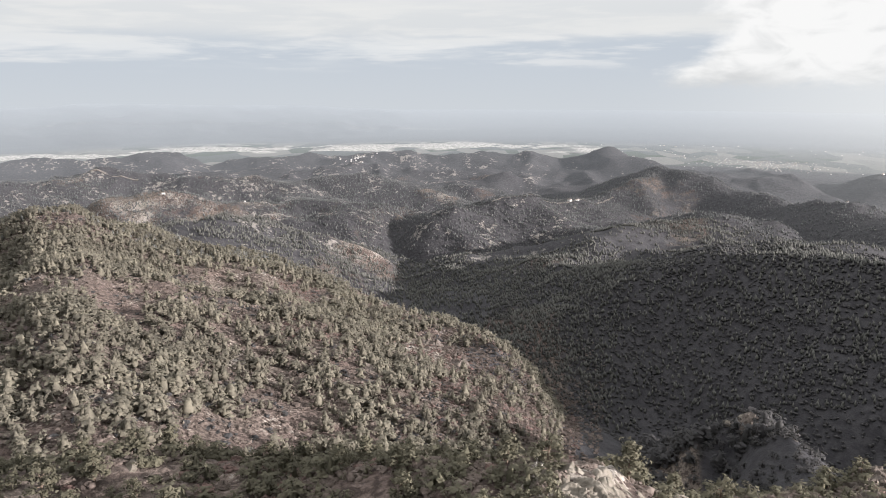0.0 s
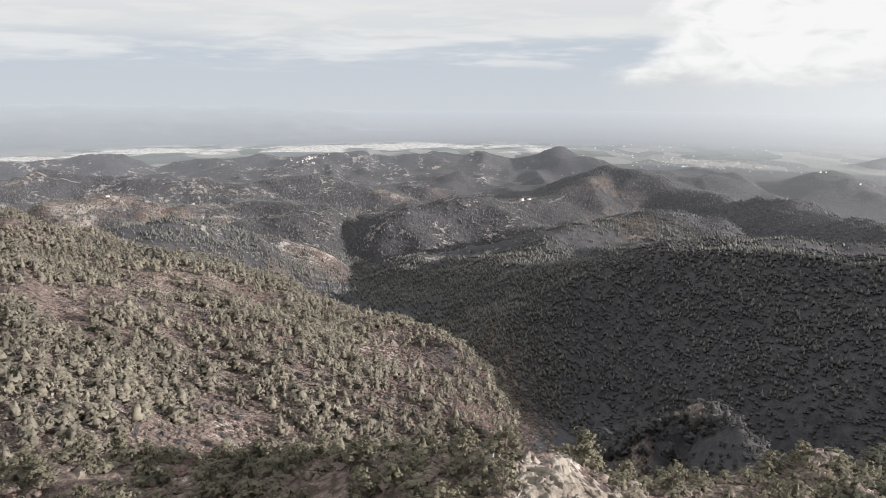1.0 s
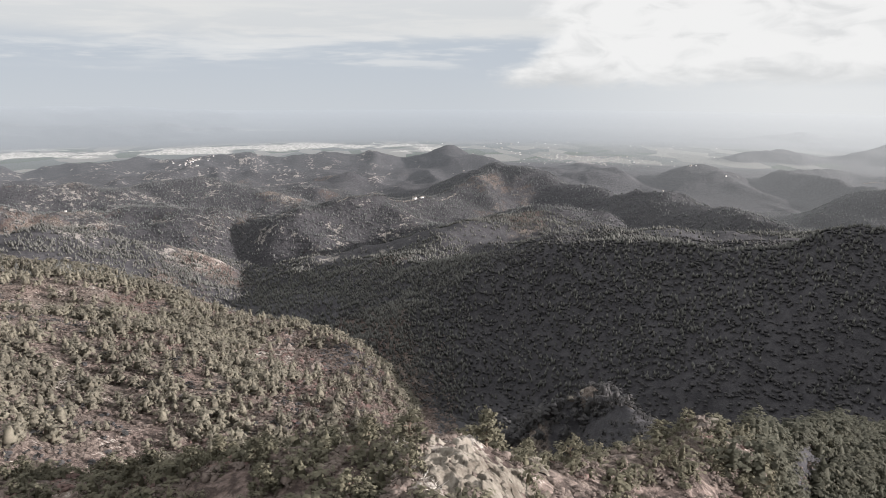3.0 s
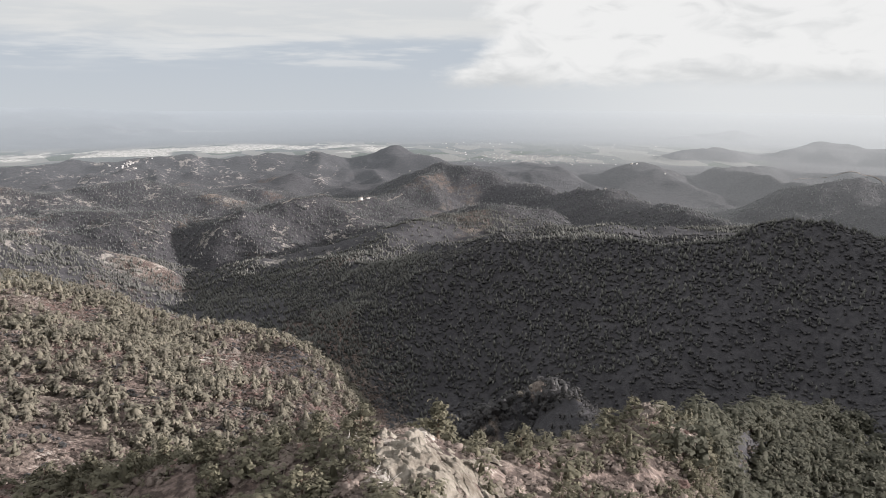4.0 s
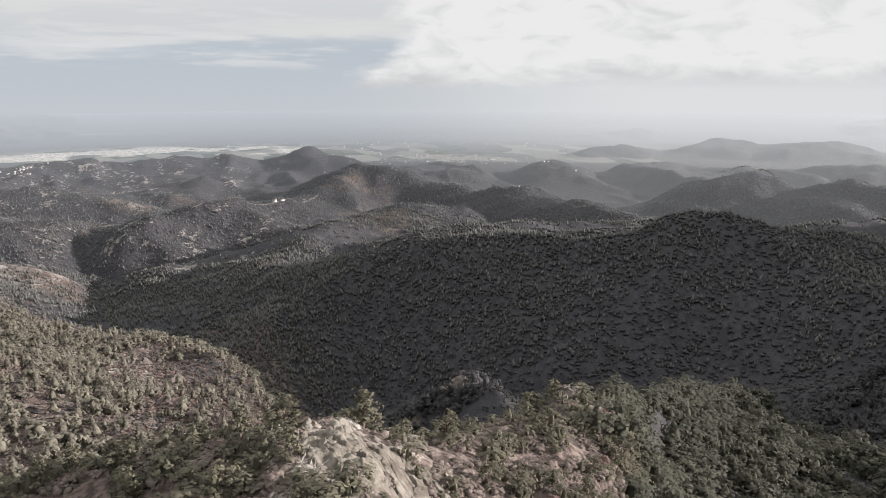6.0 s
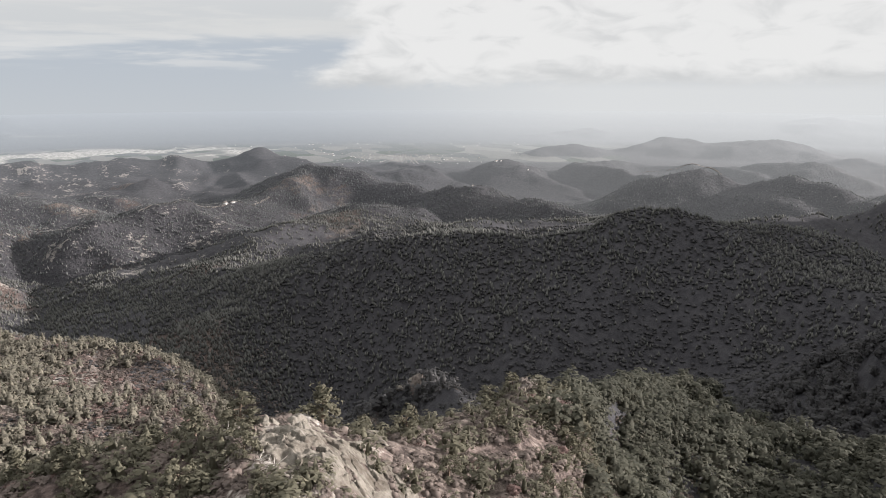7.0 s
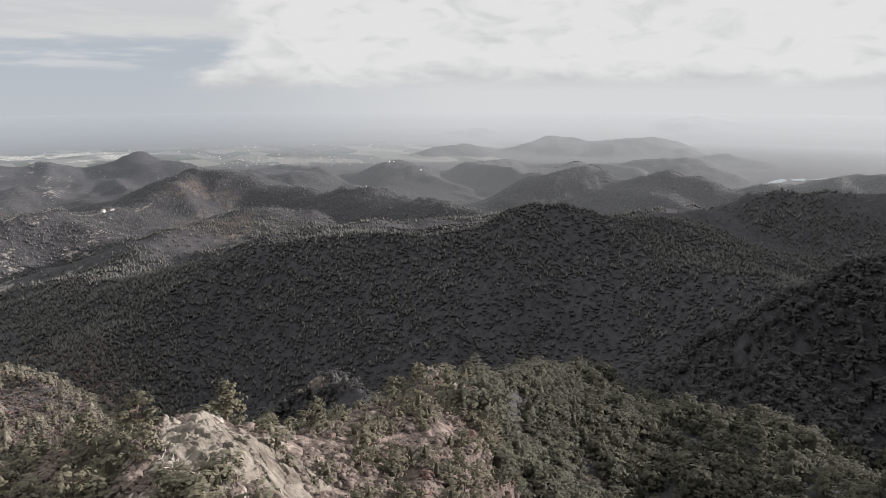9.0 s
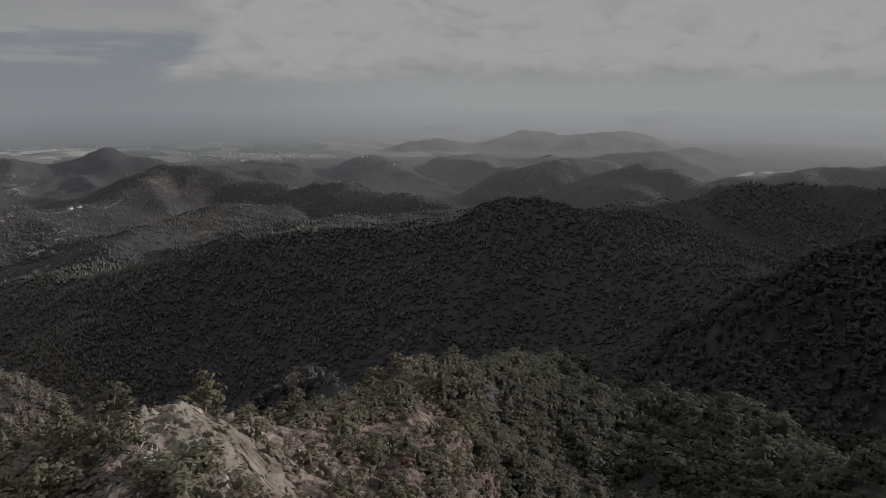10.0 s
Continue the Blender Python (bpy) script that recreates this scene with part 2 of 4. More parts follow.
# the dark ridge across the valley, with its long western spur
ridge(0.62, 0.20, (4.5, -21.6, 560), (8.1, -20.0, 640), (12.0, -17.9, 690), (14.9, -16.1, 720), (18.8, -14.3, 735), (22.6, -12.8, 740), (27.5, -12.7, 720), (32.5, -12.6, 700), (37, -12.5, 690),
      (40.0, -12.3, 692), (42.6, -11.2, 696), (44.5, -10.7, 700), (46.5, -11.1, 700), (48.8, -11.9, 690), (51.1, -12.3, 680), (53.4, -13.1, 665), (56.5, -14.4, 640), (60.7, -15.4, 600), (65.4, -15.9, 560), (72, -17.5, 500), smooth=4)
# the knob beyond the saddle of the near spur
ridge(0.8, 0.85, (23.3, -27.4, 252), (24.2, -26.4, 258), (25.9, -25.7, 262), (28.0, -26.4, 246), (30.0, -27.4, 215), (32.2, -28.3, 170), (35.0, -29.4, 118), smooth=2, end=1.4)
# wooded slope coming in from beyond the near spur
ridge(0.55, 0.5, (61.5, -24.5, 350), (63.7, -21.3, 352), (65.6, -16.9, 365), (69.0, -14.2, 375), (80, -10.5, 400), (100, -7, 420), smooth=10)
ridge(0.4, 0.4, (53.2, -11.9, 900), (55.2, -11.0, 950), (58.3, -9.7, 1000), (60.9, -8.6, 1050), (62.8, -8.7, 1050), (64.4, -8.6, 1050), (66.5, -8.0, 1080), (74, -7.9, 1100), (90, -6.5, 1100))
# an unseen high mountain added to the south-east to throw shadow over the valley
ridge(0.55, 0.5, (82.8, 6.2, 1285), (87.8, 5.8, 1281), (94.5, 5.6, 1284), (99.5, 5.8, 1298), (107.4, 7.2, 1341), (117, 7.2, 1436), (125, 6.0, 1565), smooth=20, end=1.5)
# the summit with its long shoulders
ridge(0.36, 0.35, (-0.1, -11.2, 1300), (4.9, -9.9, 1400), (8.8, -9.7, 1450), (12, -9.4, 1550), (14.8, -8.2, 1700), (17.4, -6.9, 1850), (19.5, -7.3, 1800), (22.0, -8.6, 1750),
      (27.0, -9.4, 1650), (31.0, -9.3, 1550), (32.8, -9.9, 1500), (35.1, -10.4, 1400), (37.5, -10.9, 1300), (41, -11.9, 1200))
ridge(0.34, 0.30, (8.5, -16.2, 820), (9.7, -15.0, 860), (13, -12.9, 1000), (17, -11.3, 1150), (22.6, -10.2, 1250), (25.5, -10.7, 1280))
# hills across the broad valley
ridge(0.22, 0.25, (-45, -10, 900), (-30, -10.8, 900), (-21.9, -11.7, 950), (-18.6, -11.1, 1000), (-14.6, -11.2, 1050), (-12.2, -12.3, 1080), (-8.6, -12.9, 1150), (-4.4, -13.8, 1200),
      (-2.1, -14.3, 1230), (1.5, -16.0, 1180))
ridge(0.24, 0.3, (-48, -7, 2000), (-30.6, -7.4, 1900), (-26, -6.6, 2000), (-23.5, -7.4, 1950), (-18.3, -7.5, 1900), (-13.3, -8.4, 1850), (-10.2, -7.9, 1900), (-6.6, -8.0, 1900),
      (-3.8, -8.4, 1850), (-0.1, -9.4, 1750), (4, -10.6, 1600))
ridge(0.24, 0.28, (-26, -9.0, 1420), (-18, -9.3, 1480), (-12, -9.2, 1500), (-8, -10.0, 1450), (-4, -10.8, 1480))
ridge(0.25, 0.4, (-48, -6, 2900), (-30.4, -5.7, 2900), (-27, -6.1, 2800), (-21.3, -5.5, 2800), (-18.2, -6.2, 2750), (-13.1, -6.0, 2700), (-8.3, -5.9, 2700), (-4.2, -5.7, 2700),
      (-0.1, -6.0, 2650), (3.6, -5.9, 2650), (7.3, -5.8, 2600), (10, -6.3, 2600), (12.9, -5.6, 2600), (15.8, -6.4, 2500), (19, -7.4, 2350))
# hills towards the reservoir
ridge(0.20, 0.25, (23.8, -7.4, 2500), (26.4, -7.9, 2400), (29.2, -7.5, 2400), (32.4, -6.55, 2400), (34.7, -7.3, 2300), (37.5, -8.3, 2200), (40.3, -9.0, 2100))
ridge(0.38, 0.35, (42.2, -9.6, 1750), (44.9, -8.2, 1800), (48.1, -7.3, 1850), (51.2, -7.7, 1850), (53.7, -7.0, 1850), (56.7, -7.3, 1800), (59.2, -8.1, 1750), (62, -8.8, 1650))
ridge(0.16, 0.25, (32.4, -6.2, 3100), (35.7, -5.5, 3150), (38.4, -5.0, 3200), (42.1, -5.4, 3250), (45.5, -4.35, 3400), (48.4, -4.8, 3400), (51, -4.35, 3400), (54, -4.45, 3400),
      (56.5, -5.4, 3200), (59.4, -5.5, 3100), (61.8, -6.1, 3000))
ridge(0.18, 0.25, (42.1, -6.2, 2700), (46.7, -6.75, 2600), (48, -6.6, 2600), (50, -6.8, 2600), (55.4, -6.1, 2600), (59.5, -7.2, 2450))
ridge(0.3, 0.3, (60, -8.4, 1950), (63.4, -7.7, 2000), (65.6, -6.95, 2000), (67, -6.75, 2050), (75, -6.3, 2100))
ridge(0.2, 0.2, (32.9, -4.3, 4200), (36.6, -4.1, 4200), (39.8, -3.6, 4300), (42.1, -4.0, 4300), (44.8, -4.3, 4300))
ridge(0.2, 0.2, (50.9, -3.3, 4650), (54.3, -2.8, 4680), (56.3, -2.5, 4700), (59.1, -2.9, 4680), (63, -3.2, 4650), (75, -3.5, 4600))
ridge(0.2, 0.2, (-60, -1.9, 4800), (-30, -1.8, 4800), (-26.5, -1.6, 4800), (-19, -1.8, 4800), (-10.7, -1.9, 4800), (-1.9, -2.5, 4800), (6, -3.4, 4800))

# the hill under the eye: bearing, distance and drop of its crest
SPUR = np.array([(-180, 160, 36), (-90, 120, 36), (-60, 95, 40), (-33, 84, 42), (-27, 80, 41.5), (-21, 78, 42.5), (-14, 74, 42), (-8, 68, 40.5), (-3.4, 63, 38), (1, 61, 36.2), (4.8, 60, 35.2), (8.5, 57, 33), (12.8, 55.5, 32.2),
                 (15.9, 55, 32.2), (18.6, 57, 34.2), (20.9, 60, 36.6), (23.7, 65, 39.6), (27.7, 74, 43.5), (31, 82, 46.2), (34.4, 90, 47.6), (38, 102, 53), (41, 140, 71.5), (44, 222, 103.5), (48.3, 270, 120.5),
                 (51, 267, 122.5), (53, 256, 125.5), (56, 246, 123.5), (60, 230, 118.5), (62.3, 224, 113.5), (65, 205, 107.5), (67.5, 185, 101.5), (70, 165, 95.5), (80, 140, 70), (100, 140, 40), (180, 160, 36)])
KNOBS = [  # bearing, distance, rise, radius
    (35.5, 92, 2.5, 7), (29, 84, 1.4, 8), (-27, 72, 2.0, 10), (-8, 60, 1.5, 9), (20, 49, -1.5, 6)]
# the sunlit hill: bearing and distance of its crest, and the angle at which it stands
HILL = np.array([(-60, 700, -7.5), (-45, 690, -8.5), (-33, 662, -9.8), (-30.8, 660, -9.0), (-28, 655, -9.2), (-26.5, 650, -10.2), (-23.5, 645, -11.4), (-17.8, 625, -13.5), (-10.7, 600, -15.8), (-4.1, 570, -18.3), (0.8, 545, -19.7), (5.2, 512, -21.3),
                 (8, 490, -23.4), (10, 465, -26), (30, 430, -32), (60, 400, -38)])


def near_hill(d, az):
    """Open slope down from under the eye to a crest, and a steep fall beyond it."""
    rim, drop = np.interp(az, SPUR[:, 0], SPUR[:, 1]), np.interp(az, SPUR[:, 0], SPUR[:, 2])
    inner = -drop + 0.15 * (rim - d) + (drop - 22 - 0.15 * rim) * np.exp(-((d / (0.26 * rim)) ** 2))
    return EYE + np.where(d < rim, inner, -drop) - 0.82 * (np.logaddexp(0, (d - rim) / 3.0) * 3.0) - 0.15 * np.maximum(d - rim, 0) * np.clip((d - rim) / 60, 0, 1)


def long_hill(x, y, d, az):
    """A tilted hillside that falls to the valley, with a rounded crest behind it."""
    def plane(px, py):
        return -103 - 0.369 * (px + 305) - 0.2136 * (py - 574)
    rim, el = np.interp(az, HILL[:, 0], HILL[:, 1]), np.radians(np.interp(az, HILL[:, 0], HILL[:, 2]))
    a = np.radians(az)
    fit = (rim * np.tan(el) - plane(rim * np.sin(a), rim * np.cos(a))) * np.clip((d - 120) / 350, 0, 1)
    fold = 8.0 * fbm(x, y, 150, 2, 211) + 4.5 * ridged(x + 0.5 * y, 0.4 * y, 70, 3, 217)
    return EYE + plane(x, y) + fit + fold * np.clip((rim - d) / 80, 0.6, 1) - 0.42 * np.logaddexp(0, (d - rim) / 14.0) * 14.0


def base_level(d):
    return EYE + np.interp(d, [0, 350, 450, 620, 900, 1250, 1700, 2400, 4100, 4500, 4850], [-300, -300, -300, -292, -305, -345, -350, -326, -324, -275, -196])


def rolling(x, y, d):
    """Low hills that fill the broad valleys."""
    far = np.clip((d - 1250) / 350, 0, 1) * np.clip((2800 - d) / 350, 0, 1)
    far = far * np.clip((57 - np.degrees(np.arctan2(x, y))) / 6, 0, 1)  # open water lies beyond
    return far * 42.0 * np.clip(ridged(x, y, 430, 3, 301) + 0.15, 0, 1.1)


def crest_height(x, y, near, far, crest, smooth, end):
    """The height of one ridge: the crest's own height less the fall of the flank, blended over its stretches."""
    d = np.hypot(x, y)
    total, weight = np.zeros(x.shape), np.zeros(x.shape)
    last = len(crest) - 2
    for k, ((ax, ay, az_), (bx, by, bz)) in enumerate(zip(crest, crest[1:])):
        ex, ey = bx - ax, by - ay
        along = ((x - ax) * ex + (y - ay) * ey) / (ex * ex + ey * ey)
        t = np.clip(along, 0, 1)
        px, py = ax + t * ex, ay + t * ey
        r = np.hypot(x - px, y - py)
        side = np.clip((d - np.hypot(px, py)) / (0.25 * r + 1.0) * 0.5 + 0.5, 0, 1)
        slope = near + (far - near) * side
        outer = ((along < 0) & (k == 0)) | ((along > 1) & (k == last))
        past = np.clip((np.abs(along - t) * math.hypot(ex, ey)) / np.maximum(r, 1.0), 0, 1)
        slope = np.where(outer, slope + (np.maximum(slope, end) - slope) * past, slope)
        w = 1.0 / (r * r + smooth * smooth) ** 3
        total += w * (az_ + t * (bz - az_) - slope * (np.sqrt(r * r + smooth * smooth) - smooth))
        weight += w
    return total / weight


def terrain(x, y):
    """The height of the ground at x, y (arrays)."""
    x, y = np.asarray(x, float), np.asarray(y, float)
    d = np.hypot(x, y)
    wob = 0.06 * d
    xx, yy = x + wob * 0.35 * fbm(x, y, 160, 2, 5), y + wob * 0.35 * fbm(x, y, 160, 2, 9)
    az = np.degrees(np.arctan2(x, y))
    wave = az + np.clip(d / 60, 0, 1) * 2.2 * fbm(x, y, 30, 2, 3)
    cone = near_hill(d, wave)
    for ka, kd, kh, kr in KNOBS:
        kx, ky = kd * math.sin(radians(ka)), kd * math.cos(radians(ka))
        cone = cone + kh * np.exp(-(((x - kx) ** 2 + (y - ky) ** 2) / kr**2))
    hill = np.where(np.abs(az) < 75, long_hill(x, y, d, az), EYE - 400)
    heights = [cone, hill, base_level(d) + rolling(x, y, d)] + [crest_height(xx, yy, n, f, c, s, e) for n, f, s, e, c in RIDGES]
    soft = np.minimum(1.5 + 0.003 * d, 5.0)
    top = np.max(heights, axis=0)
    total = sum(np.exp(np.clip((h - top) / soft, -40, 0)) for h in heights)
    z = top + soft * np.log(total)
    lift = np.clip((z - base_level(d)) / 30.0, 0.0, 1.0) * np.clip((4300 - d) / 600, 0.12, 1)
    grain = np.clip(d / 60.0, 0.25, 1.0) * np.clip(1.2 - d / 6000, 0.3, 1.0)
    z = z + lift * grain * (4.5 * ridged(x, y, 85, 3, 41) * np.clip(d / 250, 0.15, 1) + 2.2 * fbm(x, y, 28, 3, 47))
    z = z + np.clip(d / 1200, 0, 1) * lift * (22.0 * ridged(x, y, 300, 2, 53) + 13.0 * ridged(x + 0.4 * y, y, 140, 3, 59)) * np.clip((4300 - d) / 1200, 0, 1)
    carve = np.clip((d - 450) / 500, 0, 1) * np.clip((4000 - d) / 900, 0, 1) * lift
    z = z + carve * (5.0 - 34.0 * np.clip(0.32 - np.abs(fbm(x, y, 260, 2, 141)), 0, 1) - 12.0 * np.clip(0.25 - np.abs(fbm(x, y, 95, 2, 149)), 0, 1))
    near = np.clip(1.6 - d / 300, 0, 1)
    crag = np.exp(-(((az - 12.5) / 6.0) ** 2 + ((d - 53) / 12) ** 2)) + 0.7 * np.exp(-(((az - 35) / 3.5) ** 2 + ((d - 90) / 9) ** 2)) + 0.9 * np.exp(-(((az - 26.0) / 2.5) ** 2 + ((d - 260) / 12) ** 2))
    z = z + crag * (1.5 * ridged(x, y, 6.0, 4, 131) + 0.5 * ridged(x + y, y - x, 2.2, 2, 137))
    return z + near * (0.9 * fbm(x, y, 9, 3, 61) + 0.35 * np.abs(fbm(x, y, 3, 2, 67)))


def ground_z(x, y):
    return float(terrain(np.array([x]), np.array([y]))[0])


def land_cover(x, y):
    """How bare, wooded, chalky, level and faded by painted haze the land is at x, y: arrays from 0 to 1."""
    d, az = np.hypot(x, y), np.degrees(np.arctan2(x, y))
    n = fbm(x, y, 130, 4, 71)
    bare = 0.12 + 0.5 * fbm(x, y, 46, 3, 73)
    on_spur = np.exp(-(((az - 12.5) / 7) ** 2 + ((d - 58) / 16) ** 2)) + 0.6 * np.exp(-(((az - 35) / 8) ** 2 + ((d - 105) / 25) ** 2))
    bare = bare + 0.75 * on_spur + 0.34 * np.exp(-(((az + 4) / 6) ** 2 + ((d - 370) / 80) ** 2)) + 0.2 * np.exp(-(((az + 24) / 12) ** 2 + ((d - 230) / 60) ** 2)) + 0.12 * np.exp(-(((az - 10.5) / 2.5) ** 2 + ((d - 850) / 60) ** 2))
    bare = bare + np.clip((d - 750) / 250, 0, 1) * np.clip((az * -1 + 16) / 10, 0, 1) * 0.30
    # full cover over the shaded ridge, where the dark floor paints shade in
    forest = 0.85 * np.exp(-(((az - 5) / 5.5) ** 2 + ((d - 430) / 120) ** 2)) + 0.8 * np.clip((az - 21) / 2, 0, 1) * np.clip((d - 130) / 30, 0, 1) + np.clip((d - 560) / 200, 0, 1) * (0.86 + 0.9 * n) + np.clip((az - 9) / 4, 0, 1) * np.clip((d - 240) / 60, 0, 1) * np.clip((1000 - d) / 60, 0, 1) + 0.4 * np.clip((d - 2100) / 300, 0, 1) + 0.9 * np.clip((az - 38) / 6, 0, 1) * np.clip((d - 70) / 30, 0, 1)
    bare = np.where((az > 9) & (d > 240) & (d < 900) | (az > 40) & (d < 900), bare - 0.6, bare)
    level = np.clip((46 - az) / 8, 0, 1) * np.clip((d - 2750) / 250, 0, 1) * np.clip((base_level(d) + 14 - terrain(x, y)) / 10, 0, 1)
    chalk = np.clip(1.3 - np.abs(d - 3500 - 300 * fbm(x, y, 500, 2, 83)) / 330, 0, 1) * np.clip((26 - az) / 22, 0, 1) + 0.8 * np.exp(-(((d - 4350) / 35) ** 2)) * np.clip((6 - az) / 8, 0, 1)
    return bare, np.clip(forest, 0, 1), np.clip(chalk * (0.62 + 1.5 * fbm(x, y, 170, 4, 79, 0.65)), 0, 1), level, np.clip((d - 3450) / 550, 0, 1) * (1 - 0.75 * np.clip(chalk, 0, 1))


def sheet(name, bearings, ranges, mat, close=False):
    A, R = np.meshgrid(np.radians(bearings), ranges)
    X, Y = R * np.sin(A), R * np.cos(A)
    Z = terrain(X, Y)
    rows, cols = X.shape
    verts = np.stack([X, Y, Z], -1).reshape(-1, 3)
    i = np.arange(rows * cols).reshape(rows, cols)
    if close:
        i = np.concatenate([i, i[:, :1]], 1)
    quads = np.stack([i[:-1, :-1], i[:-1, 1:], i[1:, 1:], i[1:, :-1]], -1).reshape(-1, 4)[:, ::-1]
    mesh = mesh_from(name, verts, quads)
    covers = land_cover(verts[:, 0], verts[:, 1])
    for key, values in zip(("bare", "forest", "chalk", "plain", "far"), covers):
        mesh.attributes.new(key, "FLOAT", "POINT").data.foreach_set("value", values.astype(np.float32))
    mesh.polygons.foreach_set("use_smooth", np.ones(len(mesh.polygons), bool))
    mesh.materials.append(mat)
    return new(name, mesh)


def mesh_from(name, verts, faces):
    mesh = bpy.data.meshes.new(name)
    verts, faces = np.asarray(verts, np.float32), np.asarray(faces, np.int32)
    k = faces.shape[1]
    mesh.vertices.add(len(verts))
    mesh.vertices.foreach_set("co", verts.ravel())
    mesh.loops.add(faces.size)
    mesh.loops.foreach_set("vertex_index", faces.ravel())
    mesh.polygons.add(len(faces))
    mesh.polygons.foreach_set("loop_start", np.arange(0, faces.size, k, dtype=np.int32))
    mesh.update(calc_edges=True)
    return mesh


FINE = np.concatenate([np.arange(-180, -40, 4.0), np.arange(-40, -34, 0.8), np.arange(-34, 74, 0.24), np.arange(74, 82, 1.0), np.arange(82, 180, 4.0)])
SPLIT = 1200.0
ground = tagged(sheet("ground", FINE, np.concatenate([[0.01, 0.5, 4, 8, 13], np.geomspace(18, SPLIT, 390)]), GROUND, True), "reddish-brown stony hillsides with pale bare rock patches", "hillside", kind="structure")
backdrop = tagged(sheet("backdrop", FINE, np.geomspace(SPLIT, 4850, 190), DISTANCE, True), "distant hills and pale farmed plain with painted glowing haze", "distance", kind="structure")

# ---- plants ----
RNG = np.random.default_rng(7)


def tuft(centre, size, rng, face=None):
    """A loose spray of three thin leaf blades with gaps between them."""
    size = np.broadcast_to(np.asarray(size, float), (3,))
    blades = []
    for _ in range(3):
        mid = rng.normal(0, 0.42, 3)
        out = mid / (np.linalg.norm(mid) + 1e-6) + rng.normal(0, 0.55, 3) + np.array([0, 0, 0.35])
        out = out / np.linalg.norm(out) if face is None else 0.55 * out / np.linalg.norm(out) + face
        out = out / np.linalg.norm(out)
        u = np.cross(out, rng.normal(0, 1, 3))
        u = u / np.linalg.norm(u)
        w = np.cross(out, u)
        k = 0.88 + 0.6 * rng.random()
        blades.append(np.stack([mid + u * k, mid - u * 0.55 * k + w * 0.62 * k, mid - u * 0.5 * k - w * 0.7 * k]))
    return np.concatenate(blades) * size + centre, np.arange(9).reshape(3, 3)


def outward(at, middle):
    way = np.asarray(at, float) - np.asarray(middle, float) + np.array([0, 0, 0.06])
    return way / (np.linalg.norm(way) + 1e-6)


def joined(pieces):
    vs, fs, n = [], [], 0
    for v, f in pieces:
        vs.append(v), fs.append(f + n)
        n += len(v)
    return np.concatenate(vs), np.concatenate(fs)


def solid_ball():
    """The corners and faces of a ball of twenty triangles."""
    bm = bmesh.new()
    bmesh.ops.create_icosphere(bm, subdivisions=1, radius=1.0)
    v, f = np.array([p.co[:] for p in bm.verts]), np.array([[p.index for p in q.verts] for q in bm.faces])
    bm.free()
    return v, f


PUFF_V, PUFF_F = solid_ball()


def puff(centre, size, rng):
    """A lumpy mass of close foliage."""
    return PUFF_V * (0.72 + 0.5 * rng.random((len(PUFF_V), 1))) * np.asarray(size, float) + centre, PUFF_F


def spindle(rng, low=0.1, wide=0.2, rings=1, sides=5):
    """The close inner mass of a conifer 1 m high: a blunt uneven cone."""
    levels = np.linspace(low + 0.16, 0.68, rings) if rings > 1 else [0.38]
    v = [(0, 0, low)]
    for h in levels:
        for j in range(sides):
            a, r = 6.2832 * j / sides + rng.random() * 0.7, wide * (1.15 - h) * (1.05 + 0.5 * rng.random())
            v.append((math.cos(a) * r, math.sin(a) * r, h + 0.1 * (rng.random() - 0.5)))
    v.append(((rng.random() - 0.5) * 0.08, (rng.random() - 0.5) * 0.08, 0.97))
    f, top = [], len(v) - 1
    for j in range(sides):
        k = (j + 1) % sides
        f.append((0, 1 + k, 1 + j))
        for q in range(len(levels) - 1):
            a, b_ = 1 + q * sides, 1 + (q + 1) * sides
            f += [(a + j, a + k, b_ + k), (a + j, b_ + k, b_ + j)]
        f.append((top - sides + j, top - sides + k, top))
    return np.array(v, float), np.array(f)


def ragged_crown(rng, sprays, size, spread=1.0, low=0.12, taper=1.3):
    """A young pine crown 1 m high in all: short sprays all round an inner mass."""
    out = [spindle(rng, low, 0.17 * spread, 2)]
    for i in range(sprays):
        h = low + (0.96 - low) * (i + rng.random()) / sprays
        reach = spread * 0.30 * (1.06 - 0.9 * ((h - low) / (1 - low)) ** taper) * (0.6 + 0.5 * rng.random())
        a = i * 2.4 + rng.random()
        at = np.array([math.cos(a) * reach, math.sin(a) * reach, h])
        out.append(tuft(at, np.array([1.15, 1.15, 0.75]) * size * (1.2 - 0.5 * h) * (0.7 + 0.6 * rng.random()), rng, outward(at, (0, 0, 0.4))))
    return joined(out)


def padded_crown(rng, pads=10, each=8, size=0.05, spread=1.0, heart=0.145):
    """A grown pine crown 1 m high in all: pads of sprays at the ends of limbs, with dark gaps between them."""
    out = [spindle(rng, 0.12, heart * spread, 2, 6)]
    for i in range(pads):
        h = 0.22 + 0.72 * (i + 0.6 * rng.random()) / pads
        reach = spread * 0.33 * (1.05 - 0.75 * ((h - 0.2) / 0.8) ** 2.2) * (0.55 + 0.55 * rng.random())
        a = i * 2.4 + rng.random()
        tip = np.array([math.cos(a) * reach, math.sin(a) * reach, h])
        wide = 0.14 + 0.06 * rng.random()
        for _ in range(each):
            off = rng.normal(0, 0.5, 3) * np.array([wide, wide, wide * 0.5])
            out.append(tuft(tip + off, np.array([1.25, 1.25, 0.8]) * size * (0.7 + 0.6 * rng.random()), rng, 0.6 * outward(tip + off, tip * np.array([0.6, 0.6, 0.95])) + 0.6 * outward(tip, (0, 0, 0.4))))
    return joined(out)


